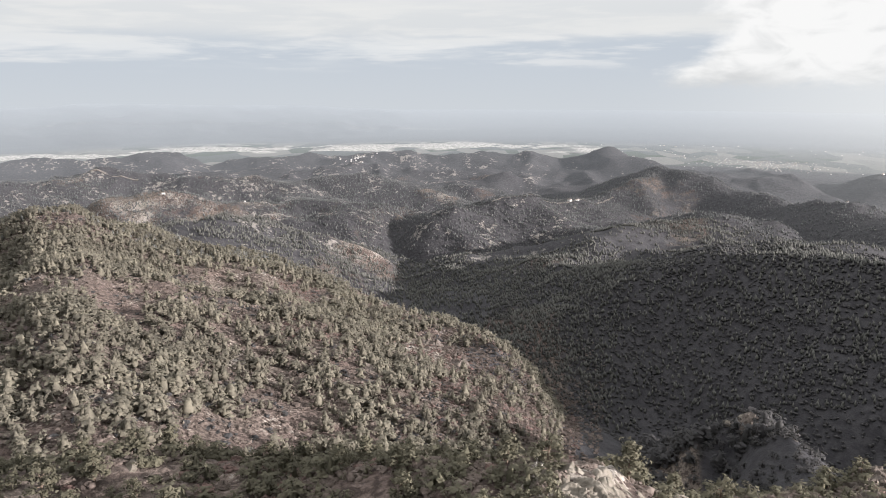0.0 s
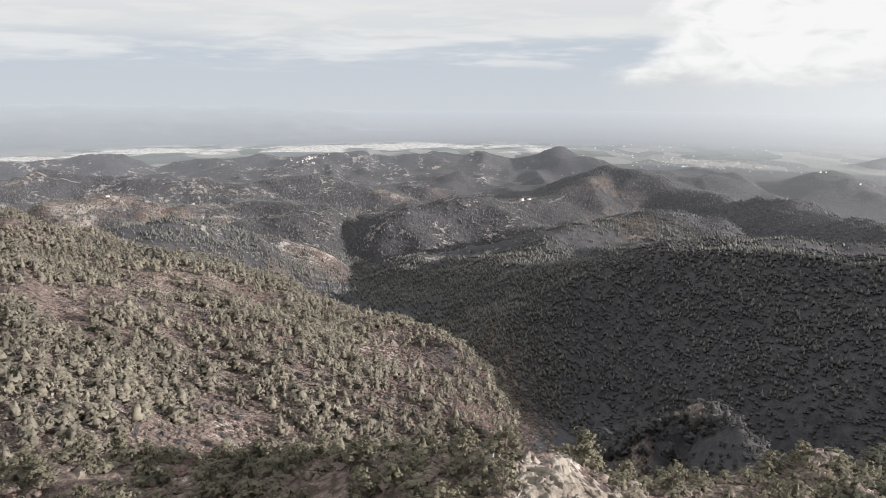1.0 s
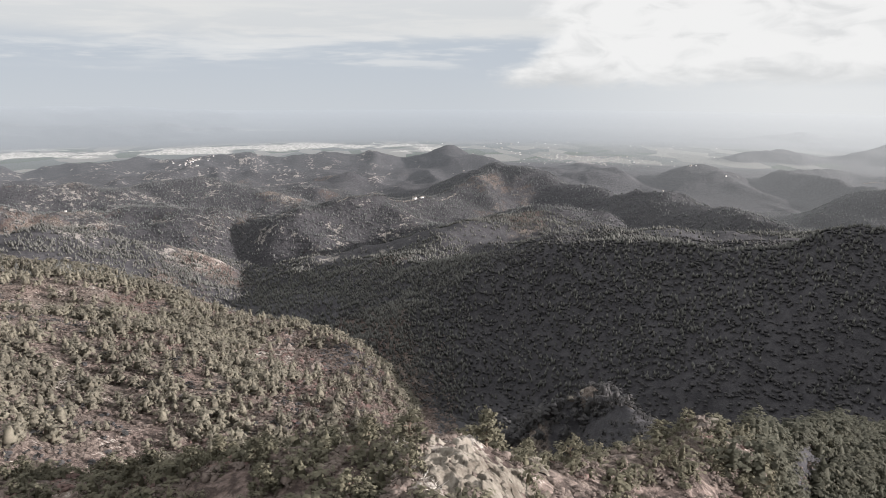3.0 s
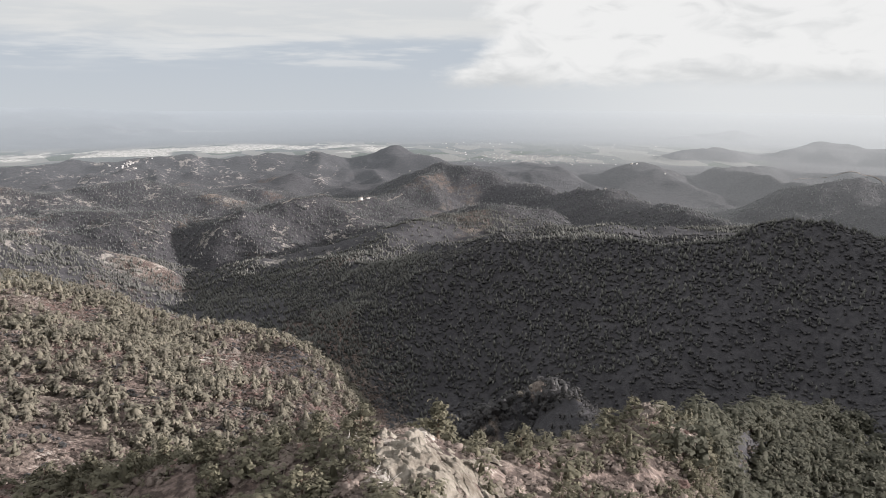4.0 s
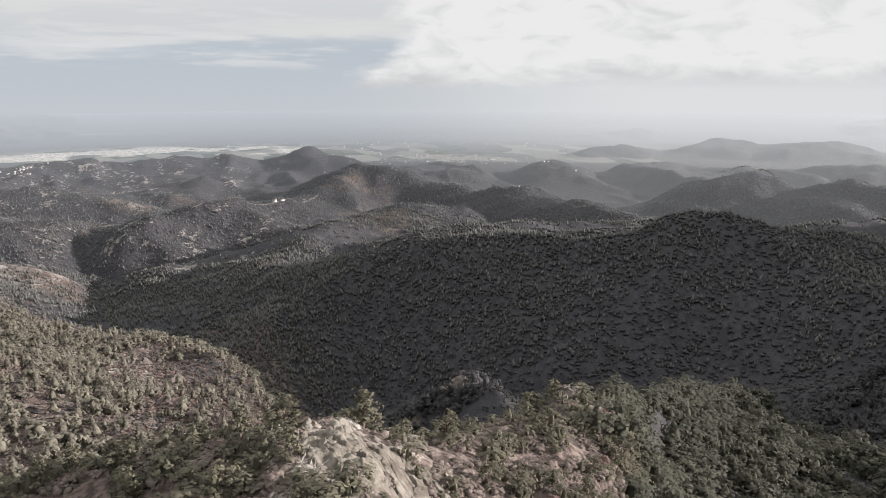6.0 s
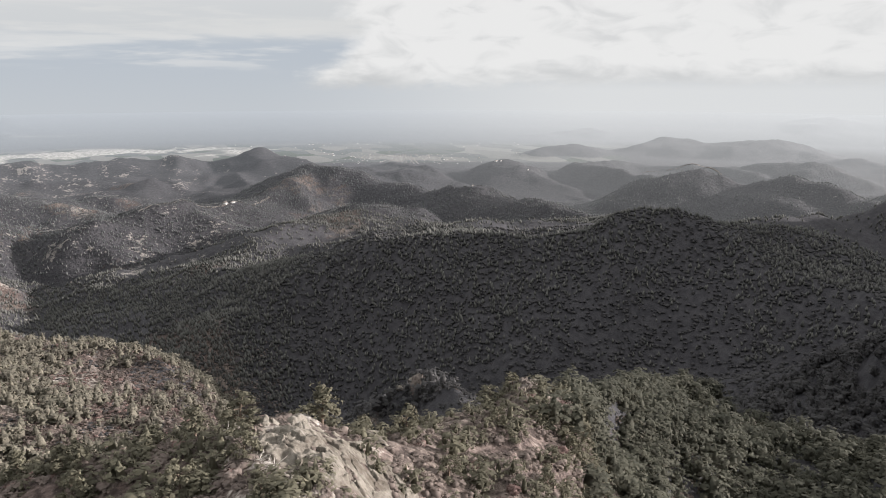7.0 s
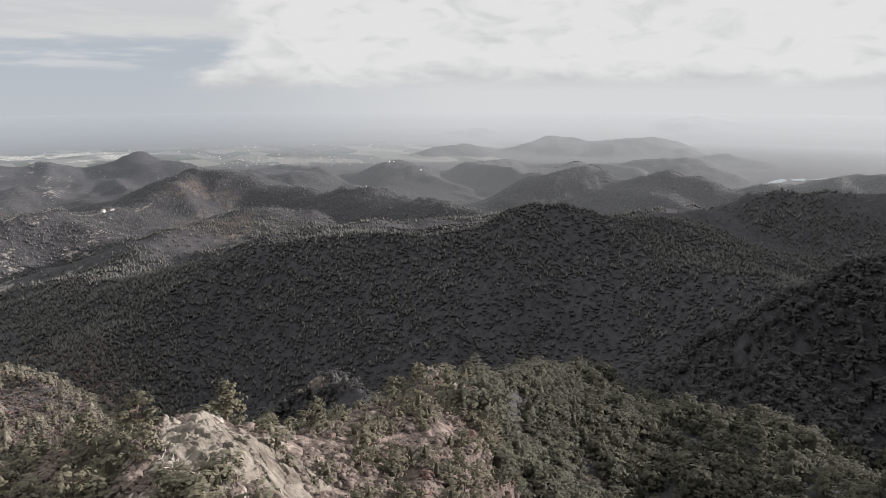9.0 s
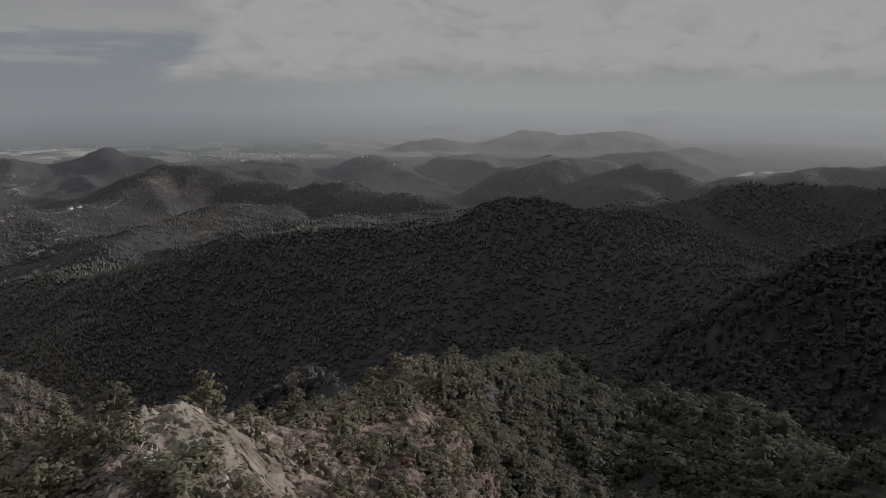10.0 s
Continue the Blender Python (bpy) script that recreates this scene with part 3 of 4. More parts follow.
def bush_shape(rng, clumps, size, cores=3):
    out = [puff(np.array([0.22 * math.cos(k * 2.1), 0.22 * math.sin(k * 2.1), 0.2]), (0.22, 0.22, 0.2 + 0.1 * rng.random()), rng) for k in range(cores)]
    for i in range(clumps):
        a, r = rng.random() * 6.28, math.sqrt(rng.random()) * 0.42
        s = size * (0.7 + 0.6 * rng.random())
        at = np.array([math.cos(a) * r, math.sin(a) * r, 0.12 + 0.55 * math.sqrt(max(0.2 - r * r, 0.0)) * (0.6 + 0.8 * rng.random())])
        out.append(tuft(at, np.array([s, s, s * 0.8]), rng, 0.7 * outward(at, (0, 0, 0))))
    return joined(out)


def scatter(count, az, dist, keep):
    """Random places in a sector of the plan; keep gives the chance that a place is planted."""
    a = np.radians(RNG.uniform(az[0], az[1], count))
    d = np.sqrt(RNG.uniform(dist[0] ** 2, dist[1] ** 2, count))
    x, y = d * np.sin(a), d * np.cos(a)
    ok = RNG.random(count) < keep(x, y)
    return x[ok], y[ok]


def planted(name, shapes, x, y, heights, mat, label, category, sink=0.08, wide=1.0):
    """ONE object with a plant at every place."""
    z = terrain(x, y) - sink * heights
    pick, turn = RNG.integers(0, len(shapes), len(x)), RNG.random(len(x)) * 6.28
    vs, fs, n = [], [], 0
    for k, (v, f) in enumerate(shapes):
        m = np.where(pick == k)[0]
        if not len(m):
            continue
        c, s, h = np.cos(turn[m])[:, None], np.sin(turn[m])[:, None], heights[m][:, None]
        w = h * wide * RNG.uniform(0.85, 1.2, (len(m), 1))
        px, py, pz = (v[:, 0] * c - v[:, 1] * s) * w + x[m][:, None], (v[:, 0] * s + v[:, 1] * c) * w + y[m][:, None], v[:, 2] * h + z[m][:, None]
        vs.append(np.stack([px, py, pz], -1).reshape(-1, 3))
        fs.append((f[None] + (np.arange(len(m)) * len(v))[:, None, None]).reshape(-1, 3) + n)
        n += len(m) * len(v)
    mesh = mesh_from(name, np.concatenate(vs), np.concatenate(fs))
    mesh.materials.append(mat)
    return tagged(new(name, mesh), label, category, kind="stuff")


def wood_keep(base, size, seed, contrast=2.0):
    return lambda x, y: np.clip(base + contrast * fbm(x, y, size, 3, seed), 0.04, 1)


def far_keep(x, y):
    d, az = np.hypot(x, y), np.degrees(np.arctan2(x, y))
    grassy = np.clip((az - 26.5) / 2, 0, 1) * np.clip((40 - az) / 2, 0, 1) * np.clip((d - 2000) / 100, 0, 1)
    return np.clip(0.9 + 1.6 * fbm(x, y, 200, 4, 99), 0.2, 1) * (1 - 0.85 * grassy)


def on_long_hill(x, y):
    d, az = np.hypot(x, y), np.degrees(np.arctan2(x, y))
    scrubby = np.exp(-(((az - 2.5) / 7) ** 2 + ((d - 400) / 95) ** 2)) + 0.7 * np.exp(-(((az + 13) / 6) ** 2 + ((d - 250) / 50) ** 2))
    return (az < 10.5) * (d < np.interp(az, HILL[:, 0], HILL[:, 1]) + 60) * np.clip(0.70 + 1.9 * fbm(x, y, 55, 3, 93), 0.06, 1) * (1 - 0.9 * np.clip(scrubby, 0, 1))


def bald(x, y):
    """Where the bare rock of the spur keeps plants out."""
    d, az = np.hypot(x, y), np.degrees(np.arctan2(x, y))
    return np.clip(1.4 * np.exp(-(((az - 16.0) / 5.6) ** 2 + ((d - 49) / 7) ** 2)) + 0.8 * np.exp(-(((az - 34.5) / 2.0) ** 2 + ((d - 103) / 9) ** 2)), 0, 1)


def off_rock(x, y):
    d, az = np.hypot(x, y), np.degrees(np.arctan2(x, y))
    return np.clip(1.0 - 1.3 * bald(x, y) + 1.2 * fbm(x, y, 20, 2, 113), 0.03, 1) * np.where((az > 18) & (az < 36), 0.75, 1)


MID = [padded_crown(np.random.default_rng(100 + i), 7, 4, 0.078, 1.3) if i % 3 else ragged_crown(np.random.default_rng(100 + i), 22, 0.076, 1.3, taper=2.2) for i in range(12)]
FULL = [padded_crown(np.random.default_rng(150 + i), 10, 8, 0.047, 1.3) for i in range(12)]
YOUNG = [padded_crown(np.random.default_rng(170 + i), 10, 6, 0.056, 1.4, 0.09) for i in range(12)]
FINE_CROWN = [padded_crown(np.random.default_rng(160 + i), 12, 13, 0.040, 1.25, 0.10) for i in range(10)]
FINE_BUSH = [bush_shape(np.random.default_rng(460 + i), 18, 0.11, 2) for i in range(8)]
SPIKE = [spindle(np.random.default_rng(250 + i), 0.05, 0.22) for i in range(12)]
SMALL_BUSH = [bush_shape(np.random.default_rng(450 + i), 4, 0.20, 1) for i in range(8)]
LOW = [spindle(np.random.default_rng(200 + i), 0.0, 0.30, 1, 6) for i in range(10)]


def tree_sizes(x, lo, hi):
    return RNG.uniform(lo, hi, len(x)) * (0.8 + 0.4 * RNG.random(len(x)))


def on_spur(x, y):
    d, az = np.hypot(x, y), np.degrees(np.arctan2(x, y))
    return np.clip(0.95 + 0.9 * fbm(x, y, 40, 3, 91), 0.4, 1) * np.clip((az - 35 - 2 * (d < 120)) / 6, 0, 1)


x, y = scatter(420, (36, 78), (75, 165), on_spur)
planted("near_pine_forest", FINE_CROWN, x, y, tree_sizes(x, 4.6, 7.0), SPUR_PINE, "dense olive-green pine forest on the near slope", "forest")
x, y = scatter(1900, (36, 80), (165, 305), on_spur)
gx, gy = scatter(260, (39, 47), (115, 240), lambda x, y: 0.9 + 0 * x)
x, y = np.concatenate([x, gx]), np.concatenate([y, gy])
planted("pine_forest", FULL, x, y, tree_sizes(x, 5.0, 8.0), SPUR_PINE, "dense dark green pine forest on a ridge slope", "forest")
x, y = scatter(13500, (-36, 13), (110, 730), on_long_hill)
planted("pine_wood_on_long_hill", MID, x, y, tree_sizes(x, 3.8, 7.6), SUNLIT_PINE, "open olive-green pine wood on the sunlit hill", "forest")
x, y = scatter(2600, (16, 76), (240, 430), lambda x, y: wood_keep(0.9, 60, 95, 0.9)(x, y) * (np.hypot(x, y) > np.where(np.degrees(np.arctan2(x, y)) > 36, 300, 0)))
planted("pine_wood_below_spur", MID, x, y, tree_sizes(x, 5.0, 8.0), SHADE_PINE, "pine wood in the shaded valley below the spur", "forest", wide=1.1)
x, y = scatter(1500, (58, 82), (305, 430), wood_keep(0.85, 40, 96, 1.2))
planted("pine_wood_on_far_slope", MID, x, y, tree_sizes(x, 5.0, 8.0), SHADE_PINE, "dim pine wood on the slope beyond the spur", "forest", wide=1.1)
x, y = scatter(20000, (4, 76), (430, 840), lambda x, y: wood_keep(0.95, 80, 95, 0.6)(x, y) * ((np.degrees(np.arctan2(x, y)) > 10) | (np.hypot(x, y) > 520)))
planted("pine_wood_in_shade", LOW, x, y, tree_sizes(x, 1.5, 2.7), SHADE_PINE, "dark pine wood on the shaded ridge", "forest", sink=0.12, wide=2.6)
x, y = scatter(52000, (-36, 76), (560, 1200), wood_keep(0.72, 90, 97, 2.0))
gx, gy = scatter(4500, (-3, 15), (540, 1000), wood_keep(0.9, 60, 98, 1.0))
x, y = np.concatenate([x, gx]), np.concatenate([y, gy])
planted("valley_pine_wood", SPIKE, x, y, tree_sizes(x, 3.2, 6.6), VALLEY_WOOD, "pine wood over the valley hills, greyed by painted haze", "forest")
x, y = scatter(52000, (-36, 76), (1200, 2000), far_keep)
planted("distant_pine_wood", SPIKE, x, y, tree_sizes(x, 3.5, 6.5), FAR_WOOD, "distant woods beyond the valley, greyed by painted haze", "forest")
x, y = scatter(2500, (-38, 42), (36, 135), off_rock)
planted("evergreen_scrub", YOUNG, x, y, tree_sizes(x, 0.9, 2.6), PINE, "low olive-green evergreen bushes and young pines", "scrub", wide=1.15)
x, y = scatter(1100, (20, 38), (95, 275), lambda x, y: 0.8 - 0.7 * np.exp(-((np.hypot(x, y) - 90) / 12) ** 2))
planted("evergreen_scrub_on_knob", YOUNG, x, y, tree_sizes(x, 1.3, 3.0), SHADE_PINE, "dark bushes and pines on the rocky knob", "scrub", wide=1.15)
x, y = scatter(3500, (-38, 60), (34, 98), lambda x, y: wood_keep(0.85, 22, 103, 1.1)(x, y) * (1 - 0.92 * bald(x, y)))
planted("dry_scrub", FINE_BUSH, x, y, tree_sizes(x, 0.6, 1.5), SHRUB, "dry brown scrub bushes between the rocks", "scrub", wide=1.3)
x, y = scatter(6500, (-38, 52), (98, 190), wood_keep(0.9, 22, 103, 1.0))
planted("slope_scrub", SMALL_BUSH, x, y, tree_sizes(x, 0.7, 1.7), SHRUB, "dry brown scrub bushes on the lower slope", "scrub", wide=1.3)
x, y = scatter(1700, (-38, 60), (34, 150), lambda x, y: wood_keep(0.35, 18, 107, 2.6)(x, y) * (1 - 0.9 * bald(x, y)))
planted("rust_scrub", FINE_BUSH, x, y, tree_sizes(x, 0.6, 1.5), RUST, "rust-red low scrub on stony soil", "scrub", wide=1.3)
x, y = scatter(9000, (-36, 14), (110, 640), wood_keep(0.5, 40, 119, 2.2))
planted("hill_evergreen_scrub", SMALL_BUSH, x, y, tree_sizes(x, 1.2, 2.8), SHADE_PINE, "dark evergreen bushes on the sunlit hill", "scrub", wide=1.3)
x, y = scatter(4500, (0, 12), (270, 560), wood_keep(0.85, 40, 129, 1.2))
planted("toe_scrub", SMALL_BUSH, x, y, tree_sizes(x, 1.2, 2.8), SHRUB_DARK, "dense dark brown scrub at the foot of the hill", "scrub", wide=1.4)
x, y = scatter(5000, (-14, 12), (230, 560), wood_keep(0.5, 60, 127, 2.4))
planted("hill_rust_scrub", SMALL_BUSH, x, y, tree_sizes(x, 1.0, 2.6), RUST, "rust-red scrub on the sunlit hill", "scrub", wide=1.3)
x, y = scatter(15000, (-36, 14), (110, 640), wood_keep(0.85, 50, 109, 1.2))
planted("hill_scrub", SMALL_BUSH, x, y, tree_sizes(x, 1.1, 3.0), SHRUB, "brown scrub under the pines of the sunlit hill", "scrub", wide=1.3)


# ---- near pines, shrubs, boulders ----


def link_mesh(name, verts, faces, mat, smooth=False):
    mesh = mesh_from(name, verts, faces)
    mesh.materials.append(mat)
    if smooth:
        mesh.polygons.foreach_set("use_smooth", np.ones(len(mesh.polygons), bool))
    return mesh


def limb(points, radii, sides=6):
    """A tapered, bent tube through the points."""
    vs, fs = [], []
    points = [np.array(p, float) for p in points]
    for k, (p, r) in enumerate(zip(points, radii)):
        way = points[min(k + 1, len(points) - 1)] - points[max(k - 1, 0)]
        way = way / (np.linalg.norm(way) + 1e-9)
        u = np.cross(way, (0.31, 0.95, 0.1))
        u /= np.linalg.norm(u)
        v = np.cross(way, u)
        for j in range(sides):
            a = 6.2832 * j / sides
            vs.append(p + r * (math.cos(a) * u + math.sin(a) * v))
    for k in range(len(points) - 1):
        for j in range(sides):
            a, b_ = k * sides + j, k * sides + (j + 1) % sides
            fs += [(a, b_, b_ + sides), (a, b_ + sides, a + sides)]
    return np.array(vs), np.array(fs)


def part(name, mesh, parent):
    ob = new(name, mesh)
    ob.parent = parent
    return ob


def pine_meshes(seed, tall, dome):
    """Trunk with limbs, and a crown of needle tufts gathered in pads at the limbs' ends."""
    rng = np.random.default_rng(seed)
    bend = (rng.random((4, 2)) - 0.5) * 0.10 * tall
    spine = [(bend[i, 0] * i / 3, bend[i, 1] * i / 3, tall * h) for i, h in enumerate((-0.12, 0.3, 0.62, 0.93))]
    wood = [limb(spine, [0.045 * tall, 0.034 * tall, 0.022 * tall, 0.008 * tall], 7)]
    tufts = []
    pads = 13
    for i in range(pads):
        h = 0.20 + 0.78 * (i + 0.5 * rng.random()) / pads
        base = np.array([np.interp(h, [0, 0.3, 0.62, 0.93], [p[k] for p in spine]) for k in (0, 1)] + [h * tall])
        a = i * 2.4 + rng.random()
        reach = tall * (0.40 if dome else 0.31) * (1.08 - (0.75 if dome else 0.9) * ((h - 0.2) / 0.8) ** (2.2 if dome else 1.2)) * (0.65 + 0.5 * rng.random())
        tip = base + np.array([math.cos(a) * reach, math.sin(a) * reach, tall * (0.05 + 0.06 * rng.random())])
        wood.append(limb([base, base * 0.5 + tip * 0.5 + np.array([0, 0, 0.02 * tall]), tip], [0.014 * tall, 0.009 * tall, 0.004 * tall], 4))
        wide = tall * (0.15 + 0.06 * rng.random())
        tufts.append(puff(tip * 0.8 + base * 0.2, (wide * 0.5, wide * 0.5, wide * 0.26), rng))
        for _ in range(28):
            off = rng.normal(0, 0.5, 3) * np.array([wide, wide, wide * 0.45])
            s = tall * (0.024 + 0.024 * rng.random())
            tufts.append(tuft(tip * 0.88 + base * 0.12 + off, np.array([s * 1.3, s * 1.3, s * 0.9]), rng, 0.7 * outward(off, (0, 0, 0))))
    v, f = joined(wood)
    cv, cf = joined(tufts)
    return link_mesh("trunk", v, f, BARK, True), link_mesh("crown", cv, cf, PINE)


def pine(seed, tall, dome, label):
    root = tagged(new("pine_tree"), label, "tree", "pines on the near slope")
    trunk, crown = pine_meshes(seed, tall, dome)
    part("trunk", trunk, root)
    part("crown", crown, root)
    return root


PINES = [pine(500 + i, tall, dome, label) for i, (tall, dome, label) in enumerate((
    (3.6, True, "low olive-green pine with a broad domed crown"), (4.6, True, "olive-green pine with a rounded uneven crown"), (5.2, False, "slender green pine with tiered branches"),
    (3.0, True, "small bushy yellow-green pine on stony soil"), (5.8, False, "tall dark green pine with open branches"), (4.2, True, "grey-green pine with a flat leaning crown")))]


def place_copies(protos, places, rng, lo, hi, sink=0.0):
    """Stands the first pieces at the first places and copies of them at the others."""
    heights = terrain(*np.array(places).T)
    for i, ((px, py), pz) in enumerate(zip(places, heights)):
        ob = protos[i] if i < len(protos) else copy_thing(protos[rng.integers(0, len(protos))], Matrix())
        m = pose(px, py, pz - sink, 0, 0, rng.random() * 360)
        k = lo + (hi - lo) * rng.random()
        ob.matrix_basis = m @ Matrix.Diagonal((k * (0.9 + 0.25 * rng.random()), k * (0.9 + 0.25 * rng.random()), k, 1))


def spaced(rng, tries, az, dist, gap, keep, most):
    out = []
    a = np.radians(rng.uniform(az[0], az[1], tries))
    d = np.sqrt(rng.uniform(dist[0] ** 2, dist[1] ** 2, tries))
    xs, ys = d * np.sin(a), d * np.cos(a)
    ok = rng.random(tries) < keep(xs, ys)
    for px, py in zip(xs[ok], ys[ok]):
        if all((px - qx) ** 2 + (py - qy) ** 2 > gap * gap for qx, qy in out):
            out.append((px, py))
            if len(out) >= most:
                break
    return out


rng = np.random.default_rng(21)
place_copies(PINES, spaced(rng, 1600, (-38, 72), (38, 135), 3.6, off_rock, 300), rng, 0.42, 0.8, 0.05)

SHRUBS = []
for i, (mat, label) in enumerate(((SHRUB, "dry brown thorny shrub on stony soil"), (RUST, "rust-red leafless shrub among pale rocks"), (PINE, "dark green rounded evergreen bush"), (SHRUB, "grey-brown spreading bush beside boulders"))):
    v, f = bush_shape(np.random.default_rng(600 + i), 90, 0.085)
    SHRUBS.append(tagged(new("shrub", link_mesh("shrub", v, f, mat)), label, "shrub", "shrubs on the near slope"))
place_copies(SHRUBS, spaced(rng, 1500, (-36, 62), (36, 95), 1.5, off_rock, 290), rng, 0.9, 2.3, 0.05)


def boulder_mesh(seed, mat, flat=0.7, detail=3):
    """An angular block: a ball cut by many random planes, with worn edges and cracks."""
    rng = np.random.default_rng(seed)
    bm = bmesh.new()
    bmesh.ops.create_icosphere(bm, subdivisions=detail, radius=1.0)
    v = np.array([p.co[:] for p in bm.verts])
    for _ in range(11):
        n = rng.normal(size=3)
        n /= np.linalg.norm(n)
        k = 0.38 + 0.40 * rng.random()
        over = np.maximum(v @ n - k, 0)
        v = v - over[:, None] * n * 0.99
    for p, q in zip(bm.verts, v):
        w = noise.noise(Vector(q) * 2.3 + Vector((seed, 0, 0))) * 0.10 + noise.noise(Vector(q) * 5.0) * 0.07 - abs(noise.noise(Vector(q) * 3.1 + Vector((9, seed, 0)))) * 0.16 + noise.noise(Vector(q) * 13.0) * 0.035
        p.co = Vector(q) * (1 + w)
        p.co.z *= flat
    mesh = bpy.data.meshes.new("boulder")
    bm.to_mesh(mesh)
    bm.free()
    mesh.materials.append(mat)
    return mesh


BOULDERS = [tagged(new("boulder", boulder_mesh(700 + i, mat, flat)), label, "boulder", "boulders on the near spur") for i, (mat, flat, label) in enumerate((
    (ROCK, 0.75, "pale grey angular boulder set in the slope"), (ROCK, 0.5, "pale cracked rock slab on the crest"), (ROCK, 1.05, "upright pale rock tooth on the ridge"),
    (ROCK_RED, 0.7, "brown weathered boulder half sunk in soil"), (ROCK_RED, 0.9, "rough grey-brown rock among shrubs")))]


def rocks(spots, protos):
    """Boulders at bearing, distance, size and sink, each with its own turn."""
    at = np.array([spot(ba, 0, bd)[:2] for ba, bd, _, _ in spots])
    for i, ((ba, bd, size, sink), (px, py), pz) in enumerate(zip(spots, at, terrain(*at.T))):
        ob = protos.pop() if protos and i % 2 == 0 else copy_thing(BOULDERS[int(rng.integers(0, 3)) if bd < 80 else int(rng.integers(0, 5))], Matrix())
        k = size * (0.85 + 0.3 * rng.random())
        ob.matrix_basis = pose(px, py, pz - sink * size, rng.uniform(-18, 18), rng.uniform(-18, 18), rng.random() * 360) @ Matrix.Diagonal((k * rng.uniform(0.8, 1.4), k * rng.uniform(0.8, 1.3), k, 1))


outcrop = [(10.6, 57, 1.9, 0.25), (11.6, 55.5, 2.3, 0.3), (12.4, 53, 2.6, 0.35), (13.3, 56.5, 2.2, 0.3), (14.1, 52, 3.0, 0.5), (15.2, 54, 2.5, 0.45), (14.6, 48, 2.3, 0.5), (16.2, 50, 2.8, 0.6),
           (17.4, 52.5, 2.0, 0.5), (13.0, 48.5, 1.6, 0.4), (17.0, 46, 2.2, 0.55), (12.0, 51, 1.4, 0.3), (15.6, 58, 1.5, 0.3), (18.6, 49, 1.7, 0.5), (10.0, 54, 1.2, 0.2), (16.4, 44, 1.8, 0.5), (19.5, 54, 1.3, 0.4)]
ridge_rocks = [(33.5, 87, 1.6, 0.2), (34.3, 90, 2.0, 0.3), (35.2, 92, 1.9, 0.2), (36.0, 90, 1.5, 0.3), (36.8, 98, 1.8, 0.2), (35.6, 97, 1.5, 0.2), (34.8, 84, 1.2, 0.4), (37.6, 88, 1.1, 0.4), (33.0, 81, 1.1, 0.4)]
knob_rocks = [(24.2, 257, 2.4, 0.2), (25.2, 261, 2.9, 0.1), (26.0, 262, 3.2, 0.1), (26.8, 258, 2.6, 0.2), (27.8, 248, 2.3, 0.3), (28.9, 234, 2.0, 0.3)]
toe_rocks = [(6.6, 480, 5.0, 0.2), (7.1, 476, 4.2, 0.3), (6.2, 486, 4.5, 0.2), (-3.5, 345, 3.4, 0.3), (-0.6, 405, 4.0, 0.4), (-1.4, 385, 3.6, 0.4), (0.8, 398, 4.2, 0.4), (-5.0, 330, 3.0, 0.4), (1.8, 370, 3.6, 0.3), (-26.4, 72, 1.4, 0.3), (-25.0, 75, 1.1, 0.3)]
loose = list(BOULDERS)
outcrop = [(a_ - 1.0, d_, 0.36 * s_, k_ + 0.25) for a_, d_, s_, k_ in outcrop]
rocks(outcrop + ridge_rocks + knob_rocks + toe_rocks, loose)
more = spaced(rng, 500, (-34, 60), (38, 130), 5.0, lambda x, y: 0.5 + 0 * x, 110)
rocks([(math.degrees(math.atan2(px, py)), math.hypot(px, py), 0.3 + 0.5 * rng.random(), 0.25) for px, py in more], loose)


def blocks(x, y, size, seed):
    """Rock broken along joints: each block has its own height and tilt; the second value is high in the joints."""
    x, y = x / size + 0.5 * fbm(x, y, 2.5 * size, 2, seed), y / size + 0.5 * fbm(y, x, 2.5 * size, 2, seed + 1)
    ix, iy = np.floor(x), np.floor(y)
    best, second, level = np.full(x.shape, 9.0), np.full(x.shape, 9.0), np.zeros(x.shape)
    for ox in (-1, 0, 1):
        for oy in (-1, 0, 1):
            cx, cy = ix + ox, iy + oy
            dx, dy = x - cx - hashed(cx, cy, seed + 2), y - cy - hashed(cx, cy, seed + 3)
            r = np.maximum(np.abs(0.8 * dx + 0.6 * dy), np.abs(0.6 * dx - 0.8 * dy)) + 0.3 * np.hypot(dx, dy)
            own = hashed(cx, cy, seed + 4) + (hashed(cx, cy, seed + 5) - 0.5) * dx * 0.9 + (hashed(cx, cy, seed + 6) - 0.5) * dy * 0.9
            nearer = r < best
            second = np.where(nearer, best, np.minimum(second, r))
            level, best = np.where(nearer, own, level), np.where(nearer, r, best)
    return level, np.clip(1 - (second - best) / 0.14, 0, 1)


